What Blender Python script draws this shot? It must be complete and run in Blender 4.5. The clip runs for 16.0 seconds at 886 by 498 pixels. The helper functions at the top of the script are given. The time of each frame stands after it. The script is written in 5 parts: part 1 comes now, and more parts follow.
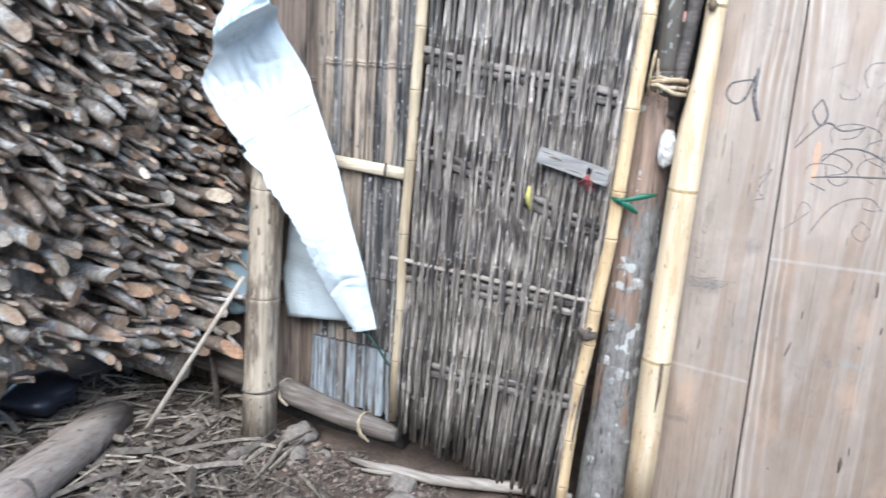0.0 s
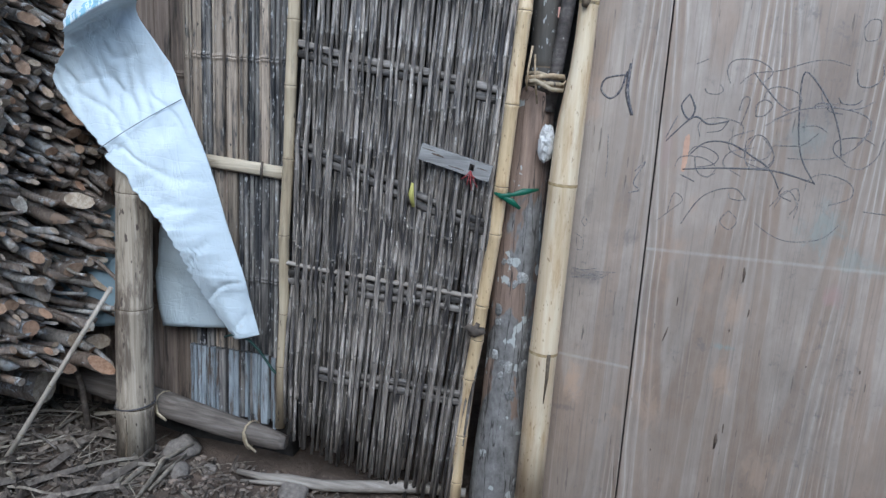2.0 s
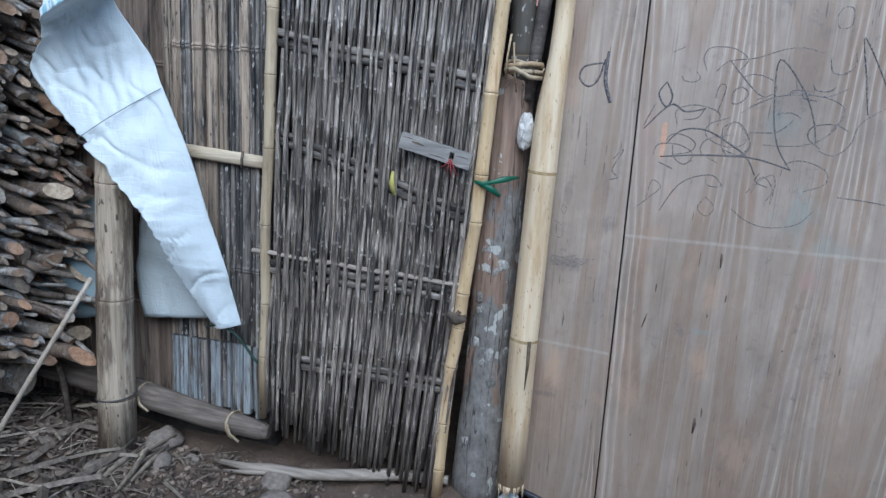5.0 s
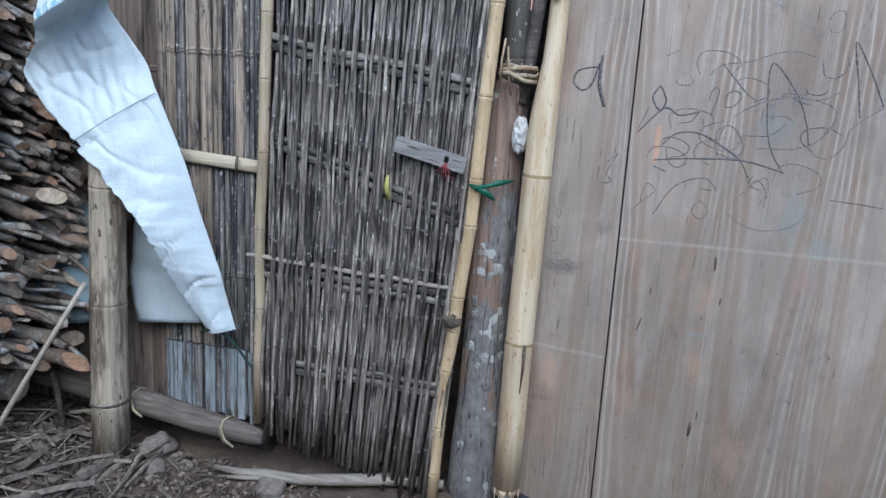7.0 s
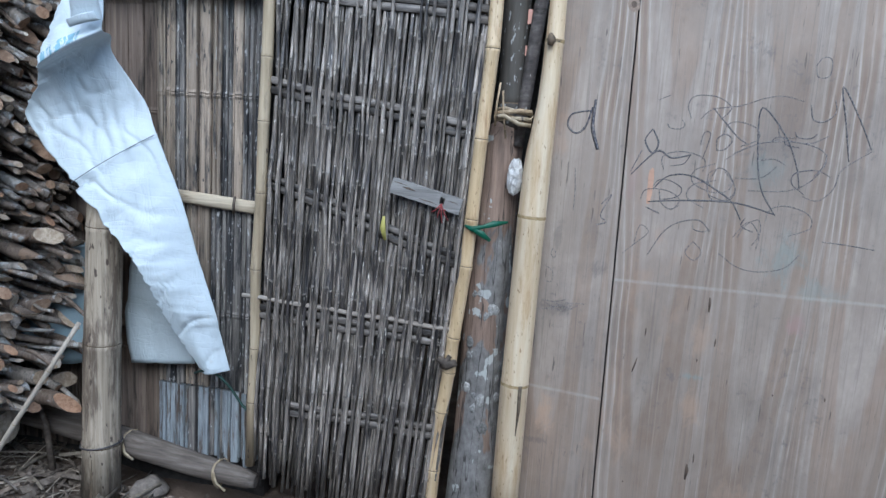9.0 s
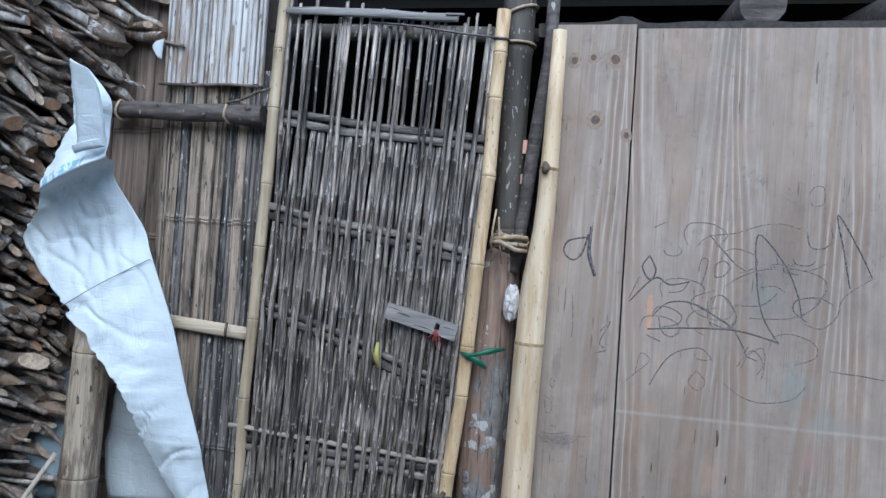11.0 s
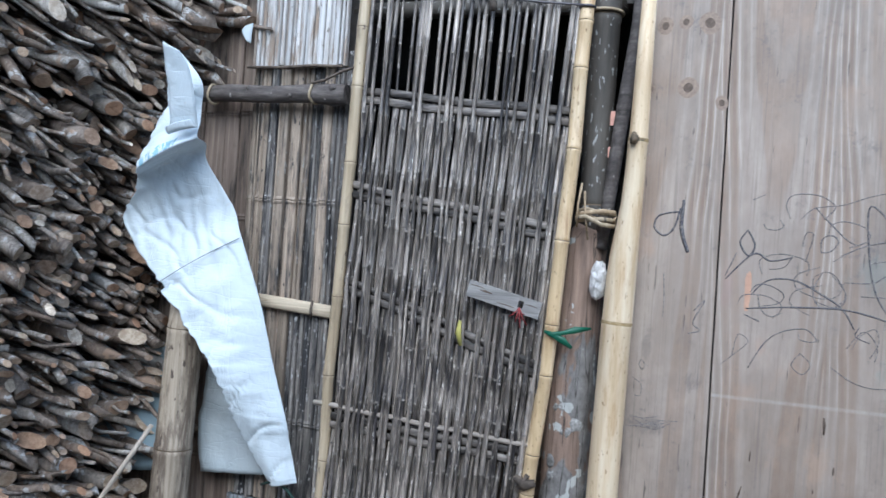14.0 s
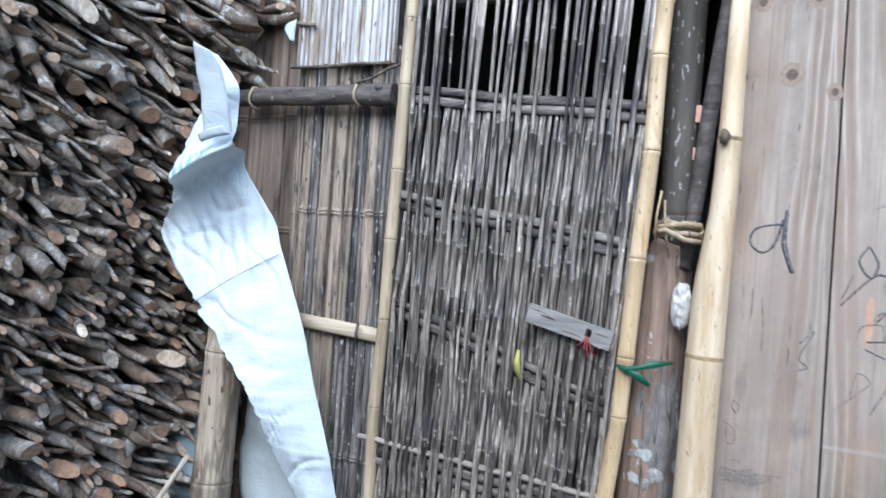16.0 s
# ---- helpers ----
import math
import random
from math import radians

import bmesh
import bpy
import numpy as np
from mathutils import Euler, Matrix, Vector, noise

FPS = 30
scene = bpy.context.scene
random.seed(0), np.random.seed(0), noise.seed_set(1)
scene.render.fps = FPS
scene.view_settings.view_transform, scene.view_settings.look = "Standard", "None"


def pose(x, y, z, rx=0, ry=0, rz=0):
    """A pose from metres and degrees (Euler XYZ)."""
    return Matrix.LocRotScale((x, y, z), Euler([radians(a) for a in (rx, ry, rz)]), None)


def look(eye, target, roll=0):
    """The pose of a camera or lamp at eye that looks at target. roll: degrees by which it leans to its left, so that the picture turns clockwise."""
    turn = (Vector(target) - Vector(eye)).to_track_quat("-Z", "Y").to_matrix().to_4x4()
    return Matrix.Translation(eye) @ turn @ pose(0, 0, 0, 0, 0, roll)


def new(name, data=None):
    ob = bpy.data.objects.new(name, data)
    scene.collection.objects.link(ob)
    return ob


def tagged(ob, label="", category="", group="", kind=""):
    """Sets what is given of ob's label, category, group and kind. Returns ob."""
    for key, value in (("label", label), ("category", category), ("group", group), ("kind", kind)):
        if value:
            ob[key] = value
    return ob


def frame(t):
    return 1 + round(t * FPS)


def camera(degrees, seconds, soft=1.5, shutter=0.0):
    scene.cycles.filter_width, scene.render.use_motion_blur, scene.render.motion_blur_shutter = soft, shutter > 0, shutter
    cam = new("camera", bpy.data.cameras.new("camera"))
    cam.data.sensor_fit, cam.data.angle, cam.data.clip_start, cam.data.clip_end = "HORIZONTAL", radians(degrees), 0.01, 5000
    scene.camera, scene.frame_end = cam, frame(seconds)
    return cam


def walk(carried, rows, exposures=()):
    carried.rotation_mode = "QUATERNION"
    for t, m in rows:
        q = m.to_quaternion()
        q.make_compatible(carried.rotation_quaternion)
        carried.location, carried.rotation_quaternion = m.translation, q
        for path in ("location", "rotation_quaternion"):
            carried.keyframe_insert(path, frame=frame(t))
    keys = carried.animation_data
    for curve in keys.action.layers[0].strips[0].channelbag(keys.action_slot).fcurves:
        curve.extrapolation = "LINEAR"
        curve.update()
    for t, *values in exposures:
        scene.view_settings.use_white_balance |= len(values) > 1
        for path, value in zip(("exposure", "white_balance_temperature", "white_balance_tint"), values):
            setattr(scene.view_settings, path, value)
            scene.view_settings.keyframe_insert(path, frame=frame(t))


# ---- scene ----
cam = camera(60.7, 16.0, soft=1.4, shutter=0.5)
PATH = [
    (0, (0.556, -2.038, 1.244), (-0.224, -0.253, 0.791), 3.6),
    (0.5, (0.552, -2.012, 1.249), (-0.074, -0.167, 0.796), 3.3),
    (1, (0.547, -2.029, 1.257), (0.012, -0.156, 0.802), 3.5),
    (1.5, (0.539, -2.023, 1.266), (0.036, -0.142, 0.807), 3.3),
    (2, (0.535, -1.996, 1.268), (0.048, -0.114, 0.799), 3.5),
    (2.5, (0.525, -1.986, 1.258), (0.041, -0.103, 0.787), 3.3),
    (3, (0.535, -1.977, 1.252), (0.053, -0.095, 0.778), 3.2),
    (3.5, (0.545, -1.981, 1.25), (0.069, -0.096, 0.781), 3.4),
    (4, (0.551, -1.997, 1.251), (0.077, -0.111, 0.782), 3.3),
    (4.5, (0.553, -2.003, 1.253), (0.094, -0.116, 0.773), 3.4),
    (7, (0.552, -2.007, 1.247), (0.115, -0.112, 0.784), 3.4),
    (7.5, (0.546, -2.008, 1.238), (0.109, -0.104, 0.807), 3.4),
    (8, (0.549, -2.005, 1.241), (0.109, -0.097, 0.836), 3.4),
    (8.5, (0.552, -2.013, 1.237), (0.113, -0.098, 0.862), 3.5),
    (9, (0.554, -2.019, 1.237), (0.117, -0.098, 0.891), 3.6),
    (9.5, (0.561, -2.016, 1.221), (0.119, -0.079, 0.992), 3.8),
    (10, (0.559, -2.014, 1.194), (0.096, -0.068, 1.213), 4.2),
    (12.3, (0.592, -1.944, 1.198), (0.076, -0.012, 1.222), 4.2),
    (12.5, (0.594, -1.946, 1.194), (0.062, -0.018, 1.218), 4.2),
    (13, (0.59, -1.951, 1.182), (0.027, -0.032, 1.197), 4.0),
    (13.5, (0.592, -1.936, 1.164), (-0.016, -0.031, 1.174), 4.1),
    (14, (0.591, -1.932, 1.137), (-0.123, -0.064, 1.143), 4.0),
    (14.5, (0.58, -1.894, 1.151), (-0.164, -0.037, 1.154), 4.0),
    (15, (0.577, -1.886, 1.15), (-0.176, -0.033, 1.164), 4.1),
    (15.5, (0.563, -1.795, 1.144), (-0.239, 0.036, 1.141), 4.0),
    (16, (0.567, -1.68, 1.178), (-0.356, 0.094, 1.176), 3.9),
]
SKY, SUN = 0.15, 1.9
EXPOSURES = [(0.0, 1.6, 5880, 6), (0.5, 1.2, 5830, 6), (1.0, 0.86, 5780, 6), (2.0, 0.54, 5480, 4), (9.0, 0.54, 5430, 4), (12.5, 0.46, 5530, 5),
             (14.0, 0.74, 5580, 5), (14.5, 0.9, 5580, 5), (16.0, 1.04, 5630, 6)]
walk(cam, [(t, look(eye, target, roll)) for t, eye, target, roll in PATH], EXPOSURES)

# ---- light ----
world = bpy.data.worlds.new("world")
scene.world = world
world.use_nodes = True
wn = world.node_tree
sky = wn.nodes.new("ShaderNodeTexSky")
sky.sky_type = "NISHITA"
sky.sun_disc = False
sky.sun_elevation, sky.sun_rotation = radians(46), radians(168)
sky.dust_density, sky.air_density = 1.5, 1.0
wn.links.new(sky.outputs[0], wn.nodes["Background"].inputs[0])
wn.nodes["Background"].inputs[1].default_value = SKY
sun = new("sun", bpy.data.lights.new("sun", "SUN"))
sun.data.energy, sun.data.angle, sun.data.color = SUN, radians(60), (1.0, 0.98, 0.95)
sun.matrix_world = look((0.9, -4.2, 4.3), (0, 0, 0.6))


# ---- materials ----
class Mat:
    """A node material with short calls for its nodes."""

    def __init__(self, name, rough=0.7, metal=0.0, spec=0.4):
        self.m = bpy.data.materials.new(name)
        self.m.use_nodes = True
        self.nt = self.m.node_tree
        self.b = self.nt.nodes["Principled BSDF"]
        self.b.inputs["Roughness"].default_value = rough
        self.b.inputs["Metallic"].default_value = metal
        self.b.inputs["Specular IOR Level"].default_value = spec
        self.tc = self.nt.nodes.new("ShaderNodeTexCoord")
        self.info = self.nt.nodes.new("ShaderNodeObjectInfo")
        self.geo = self.nt.nodes.new("ShaderNodeNewGeometry")

    def put(self, sock, v):
        if hasattr(v, "is_output"):
            self.nt.links.new(v, sock)
        elif isinstance(v, (tuple, list)) and len(v) == 3 and sock.type == "RGBA":
            sock.default_value = (*v, 1)
        else:
            sock.default_value = v

    def math(self, op, a, b=0.0, c=0.0):
        n = self.nt.nodes.new("ShaderNodeMath")
        n.operation = op
        for i, v in enumerate((a, b, c)):
            self.put(n.inputs[i], v)
        return n.outputs[0]

    def coords(self, scale=(1, 1, 1), rot=(0, 0, 0)):
        shift = self.nt.nodes.new("ShaderNodeVectorMath")
        shift.operation = "ADD"
        r = self.math("MULTIPLY", self.rand(), 37.0)
        c = self.nt.nodes.new("ShaderNodeCombineXYZ")
        for i in range(3):
            self.nt.links.new(r, c.inputs[i])
        self.nt.links.new(self.tc.outputs["Object"], shift.inputs[0])
        self.nt.links.new(c.outputs[0], shift.inputs[1])
        n = self.nt.nodes.new("ShaderNodeMapping")
        n.inputs["Scale"].default_value = scale
        n.inputs["Rotation"].default_value = rot
        self.nt.links.new(shift.outputs[0], n.inputs[0])
        return n.outputs[0]

    def rand(self):
        return self.math("FRACT", self.math("ADD", self.info.outputs["Random"], self.geo.outputs["Random Per Island"]))

    def noise(self, vec, scale=1.0, detail=5.0, rough=0.6, distort=0.0):
        n = self.nt.nodes.new("ShaderNodeTexNoise")
        n.inputs["Scale"].default_value = scale
        n.inputs["Detail"].default_value = detail
        n.inputs["Roughness"].default_value = rough
        n.inputs["Distortion"].default_value = distort
        self.nt.links.new(vec, n.inputs["Vector"])
        return n.outputs["Fac"]

    def ramp(self, fac, stops):
        n = self.nt.nodes.new("ShaderNodeValToRGB")
        e = n.color_ramp.elements
        while len(e) < len(stops):
            e.new(0.5)
        for i, (p, col) in enumerate(stops):
            e[i].position = p
            e[i].color = (*col, 1) if isinstance(col, tuple) else (col, col, col, 1)
        self.put(n.inputs[0], fac)
        return n.outputs[0]

    def step(self, fac, lo, hi):
        n = self.nt.nodes.new("ShaderNodeMapRange")
        n.interpolation_type = "SMOOTHSTEP"
        self.put(n.inputs[0], fac)
        n.inputs[1].default_value, n.inputs[2].default_value = lo, hi
        return n.outputs[0]

    def mix(self, fac, a, b, blend="MIX"):
        n = self.nt.nodes.new("ShaderNodeMix")
        n.data_type, n.blend_type = "RGBA", blend
        self.put(n.inputs[0], fac)
        self.put(n.inputs[6], a)
        self.put(n.inputs[7], b)
        return n.outputs[2]

    def axis(self, i):
        n = self.nt.nodes.new("ShaderNodeSeparateXYZ")
        self.nt.links.new(self.tc.outputs["Object"], n.inputs[0])
        return n.outputs[i]

    def color(self, v):
        self.put(self.b.inputs["Base Color"], v)
        return self

    def bump(self, h, strength=0.3, dist=0.002):
        n = self.nt.nodes.new("ShaderNodeBump")
        n.inputs["Strength"].default_value = strength
        n.inputs["Distance"].default_value = dist
        self.nt.links.new(h, n.inputs["Height"])
        self.nt.links.new(n.outputs[0], self.b.inputs["Normal"])
        return self


def fibre(name, dark, mid, light, scale=(90, 90, 5), rough=0.65, stain=(0.06, 0.055, 0.05), stain_at=(0.56, 0.72),
          fleck=None, fleck_at=(0.62, 0.68), vary=0.35, bump=0.4, dist=0.0015, spec=0.35, fleck_scale=70):
    """Bamboo or wood with its fibre along one axis: streaks, blotchy stains, flecks, and each piece of its own tone."""
    m = Mat(name, rough, 0, spec)
    g = m.noise(m.coords(scale), 1.0, 6, 0.65)
    fine = m.noise(m.coords((scale[0] * 4, scale[1] * 4, scale[2] * 4)), 1.0, 3, 0.6)
    col = m.ramp(g, [(0.28, dark), (0.5, mid), (0.72, light)])
    ax = min(range(3), key=lambda i: scale[i])
    bs = [26.0, 26.0, 26.0]
    bs[ax] = 4.0
    blotch = m.noise(m.coords(tuple(bs)), 1.0, 5, 0.7, 0.3)
    col = m.mix(m.step(blotch, *stain_at), col, stain)
    if fleck:
        s = m.noise(m.coords((fleck_scale, fleck_scale, fleck_scale * 0.35)), 1.0, 2, 0.5)
        col = m.mix(m.step(s, *fleck_at), col, fleck)
    tone = m.math("MULTIPLY_ADD", m.rand(), vary, 1 - vary / 2)
    col = m.mix(1.0, col, m.ramp(m.math("MULTIPLY", tone, 0.5), [(0, 0.0), (1, 2.0)]), "MULTIPLY")
    m.color(col)
    m.put(m.b.inputs["Roughness"], m.math("MULTIPLY_ADD", fine, 0.3, rough - 0.15))
    m.bump(m.math("ADD", g, m.math("MULTIPLY", fine, 0.4)), bump, dist)
    return m.m


M_SLAT = fibre("weathered_cane", (0.095, 0.083, 0.075), (0.225, 0.197, 0.172), (0.47, 0.42, 0.365), (170, 170, 12), 0.36,
               (0.052, 0.047, 0.046), (0.475, 0.6), (0.5, 0.47, 0.43), (0.67, 0.71), 1.1, 0.7, spec=0.6, fleck_scale=120)
M_BATTEN = fibre("cane_batten", (0.07, 0.062, 0.057), (0.17, 0.152, 0.138), (0.34, 0.31, 0.28), (12, 110, 110), 0.5,
                 (0.05, 0.046, 0.044), (0.47, 0.62), None, vary=0.6, bump=0.7)
M_SLATNODE = fibre("cane_node", (0.08, 0.07, 0.062), (0.22, 0.2, 0.18), (0.46, 0.43, 0.39), (90, 90, 90), 0.6)
M_YELLOW = fibre("yellow_bamboo", (0.52, 0.37, 0.2), (0.66, 0.5, 0.3), (0.75, 0.62, 0.43), (60, 60, 3), 0.42,
                 (0.4, 0.25, 0.13), (0.5, 0.72), (0.34, 0.22, 0.12), (0.64, 0.72), 0.15, 0.4, spec=0.5, fleck_scale=150)
M_PALE = fibre("pale_bamboo", (0.5, 0.37, 0.22), (0.64, 0.51, 0.34), (0.74, 0.65, 0.5), (45, 45, 3), 0.45,
               (0.46, 0.31, 0.17), (0.48, 0.72), (0.36, 0.24, 0.14), (0.64, 0.72), 0.15, 0.45, spec=0.5, fleck_scale=150)
M_OLDBAM = fibre("aged_bamboo", (0.26, 0.2, 0.13), (0.42, 0.34, 0.23), (0.52, 0.44, 0.32), (50, 50, 3), 0.55,
                 (0.15, 0.12, 0.09), (0.56, 0.76), (0.1, 0.08, 0.07), (0.66, 0.72), 0.2, 0.35)
M_NODE = fibre("bamboo_node", (0.05, 0.04, 0.03), (0.12, 0.09, 0.06), (0.2, 0.15, 0.1), (80, 80, 80), 0.7)
M_NODEPALE = fibre("pale_node", (0.2, 0.14, 0.07), (0.36, 0.26, 0.13), (0.5, 0.4, 0.25), (80, 80, 80), 0.6)
M_POST = fibre("post_bamboo", (0.25, 0.205, 0.155), (0.44, 0.37, 0.285), (0.6, 0.53, 0.43), (80, 80, 2.5), 0.6,
               (0.17, 0.135, 0.105), (0.44, 0.6), (0.11, 0.085, 0.07), (0.66, 0.72), vary=0.15, bump=0.7, dist=0.002)
M_STRIP = fibre("split_bamboo", (0.17, 0.14, 0.11), (0.38, 0.31, 0.245), (0.56, 0.48, 0.39), (150, 60, 4), 0.6,
                (0.085, 0.08, 0.078), (0.5, 0.64), (0.5, 0.48, 0.45), (0.65, 0.7), 0.8, 0.8)
M_MOULD = fibre("mouldy_bamboo", (0.085, 0.08, 0.078), (0.2, 0.187, 0.176), (0.41, 0.375, 0.335), (150, 60, 6), 0.55,
                (0.045, 0.045, 0.048), (0.45, 0.6), (0.42, 0.42, 0.42), (0.63, 0.68), 0.7, 0.8, fleck_scale=110)
M_TAN = fibre("tan_bamboo", (0.19, 0.152, 0.118), (0.37, 0.3, 0.235), (0.53, 0.45, 0.36), (190, 60, 5), 0.6,
              (0.1, 0.088, 0.08), (0.47, 0.62), (0.07, 0.065, 0.062), (0.64, 0.7), 0.35, 0.8, fleck_scale=95)
M_BROWN = fibre("brown_bamboo", (0.1, 0.075, 0.062), (0.2, 0.155, 0.125), (0.32, 0.255, 0.2), (90, 60, 3), 0.6,
                (0.04, 0.035, 0.03), (0.5, 0.7), None, vary=0.4)
M_WHITE = fibre("whitewashed_bamboo", (0.24, 0.22, 0.2), (0.47, 0.46, 0.45), (0.66, 0.67, 0.68), (110, 60, 2.5), 0.75,
                (0.26, 0.205, 0.16), (0.47, 0.62), (0.16, 0.14, 0.12), (0.66, 0.72), vary=0.6)
M_LIMED = fibre("limed_bamboo", (0.15, 0.16, 0.17), (0.32, 0.355, 0.385), (0.46, 0.5, 0.54), (120, 60, 10), 0.8,
                (0.12, 0.09, 0.07), (0.48, 0.6), None, vary=0.4)
M_LOG = fibre("dark_log_bark", (0.05, 0.044, 0.042), (0.11, 0.095, 0.088), (0.2, 0.18, 0.165), (14, 60, 60), 0.75,
              (0.03, 0.026, 0.024), (0.55, 0.75), (0.4, 0.38, 0.35), (0.7, 0.74), 0.2, 0.8, 0.003)
M_GREYLOG = fibre("grey_log", (0.085, 0.07, 0.06), (0.16, 0.135, 0.115), (0.27, 0.235, 0.205), (7, 90, 90), 0.8,
                  (0.1, 0.075, 0.06), (0.56, 0.75), None, vary=0.2, bump=0.7, dist=0.003)
M_DRIFT = fibre("weathered_stick", (0.16, 0.14, 0.12), (0.3, 0.26, 0.22), (0.44, 0.4, 0.35), (5, 80, 80), 0.75,
                (0.12, 0.1, 0.085), (0.6, 0.8), None, vary=0.2, bump=0.6)
M_FALLEN = fibre("fallen_log_bark", (0.17, 0.14, 0.12), (0.28, 0.235, 0.2), (0.38, 0.33, 0.29), (45, 9, 45), 0.85,
                 (0.36, 0.26, 0.2), (0.56, 0.68), (0.12, 0.1, 0.085), (0.6, 0.7), 0.2, 0.9, 0.004, fleck_scale=24)
M_RAIL = fibre("split_rail", (0.4, 0.33, 0.24), (0.56, 0.48, 0.36), (0.68, 0.6, 0.47), (4, 140, 140), 0.55,
               (0.34, 0.26, 0.17), (0.55, 0.7), None, vary=0.1, bump=0.8)
M_BOARD = fibre("grey_board", (0.12, 0.115, 0.11), (0.25, 0.24, 0.23), (0.4, 0.39, 0.37), (6, 90, 110), 0.75,
                (0.1, 0.1, 0.1), (0.58, 0.75), None, vary=0.1, bump=0.8)
M_STRAW = fibre("straw", (0.12, 0.1, 0.076), (0.235, 0.2, 0.158), (0.4, 0.355, 0.29), (40, 40, 40), 0.7, vary=0.8,
                stain=(0.09, 0.07, 0.05))
M_SHEATH = fibre("dry_sheath", (0.09, 0.073, 0.06), (0.18, 0.148, 0.12), (0.3, 0.262, 0.218), (60, 60, 60), 0.65, vary=0.9, stain=(0.07, 0.055, 0.045))
M_TWIG = fibre("grey_twig", (0.1, 0.085, 0.072), (0.2, 0.172, 0.148), (0.33, 0.295, 0.26), (50, 50, 50), 0.75, vary=0.7)
M_LITTER = fibre("dark_litter", (0.04, 0.032, 0.026), (0.1, 0.08, 0.065), (0.2, 0.165, 0.13), (40, 40, 40), 0.8, vary=0.9)
M_CHIP = fibre("wood_chip", (0.055, 0.044, 0.036), (0.12, 0.096, 0.076), (0.25, 0.205, 0.165), (50, 50, 50), 0.8, vary=1.0)
M_CANE = fibre("bleached_cane", (0.36, 0.31, 0.25), (0.52, 0.46, 0.38), (0.64, 0.58, 0.5), (60, 60, 4), 0.6)
M_TIE = fibre("split_cane_tie", (0.2, 0.14, 0.08), (0.36, 0.27, 0.17), (0.5, 0.4, 0.27), (60, 60, 60), 0.6)


def bark_material():
    m = Mat("firewood_bark", 0.6, 0, 0.45)
    r = m.rand()
    g = m.noise(m.coords((90, 90, 16)), 1.0, 6, 0.72)
    base = m.ramp(r, [(0.0, (0.15, 0.12, 0.098)), (0.3, (0.24, 0.185, 0.145)), (0.5, (0.36, 0.33, 0.3)),
                      (0.7, (0.2, 0.148, 0.113)), (0.85, (0.32, 0.28, 0.24)), (1.0, (0.47, 0.45, 0.42))])
    col = m.mix(m.step(g, 0.38, 0.62), m.mix(1.0, base, (0.5, 0.48, 0.46), "MULTIPLY"), base)
    lich = m.noise(m.coords((26, 26, 26)), 1.0, 5, 0.7)
    col = m.mix(m.math("MULTIPLY", m.step(lich, 0.55, 0.63), 0.85), col, (0.47, 0.475, 0.47))
    bare = m.noise(m.coords((14, 14, 14)), 1.0, 3, 0.6)
    col = m.mix(m.math("MULTIPLY", m.step(bare, 0.6, 0.66), 0.7), col, (0.33, 0.225, 0.155))
    m.color(col)
    m.put(m.b.inputs["Roughness"], m.math("MULTIPLY_ADD", g, 0.4, 0.35))
    m.bump(m.math("ADD", g, m.math("MULTIPLY", lich, 0.7)), 0.9, 0.004)
    return m.m


def cut_material():
    m = Mat("firewood_cut", 0.65, 0, 0.35)
    r = m.math("FRACT", m.math("MULTIPLY", m.rand(), 7.31))
    g = m.noise(m.coords((60, 60, 60)), 1.0, 5, 0.7)
    hack = m.noise(m.coords((240, 240, 30)), 1.0, 4, 0.7)
    base = m.ramp(r, [(0.0, (0.54, 0.45, 0.34)), (0.2, (0.42, 0.25, 0.155)), (0.4, (0.6, 0.52, 0.41)),
                      (0.55, (0.3, 0.21, 0.15)), (0.75, (0.72, 0.66, 0.56)), (0.9, (0.42, 0.26, 0.17)), (1.0, (0.56, 0.5, 0.42))])
    col = m.mix(m.step(g, 0.35, 0.65), m.mix(1.0, base, (0.6, 0.55, 0.51), "MULTIPLY"), base)
    col = m.mix(m.math("MULTIPLY", m.step(hack, 0.52, 0.7), 0.35), col, (0.14, 0.105, 0.08))
    m.color(col)
    m.bump(m.math("ADD", g, hack), 0.9, 0.003)
    return m.m


def tarp_material(name="woven_sack", tint=(0.62, 0.7, 0.75)):
    m = Mat(name, 0.5, 0, 0.45)
    big = m.noise(m.coords((7, 7, 7)), 1.0, 5, 0.6)
    fine = m.noise(m.coords((55, 55, 55)), 1.0, 4, 0.6)
    col = m.mix(m.step(big, 0.5, 0.75), tint, tuple(c * 0.82 for c in tint))
    col = m.mix(m.math("MULTIPLY", m.step(fine, 0.6, 0.75), 0.35), col, (0.5, 0.5, 0.48))
    m.color(col)
    crease = m.math("ABSOLUTE", m.math("SUBTRACT", m.noise(m.coords((22, 10, 8), (0.0, 0.5, 0.0)), 1.0, 3, 0.55, 0.5), 0.5))
    crease2 = m.math("ABSOLUTE", m.math("SUBTRACT", m.noise(m.coords((9, 9, 30), (0.0, -0.4, 0.0)), 1.0, 2, 0.5, 0.3), 0.5))
    ridge = m.math("ADD", m.math("MULTIPLY", m.step(crease, 0.0, 0.09), 0.8), m.math("MULTIPLY", m.step(crease2, 0.0, 0.06), 0.6))
    m.bump(m.math("ADD", m.math("MULTIPLY", fine, 0.6), m.math("MULTIPLY", ridge, 0.5)), 0.42, 0.003)
    return m.m


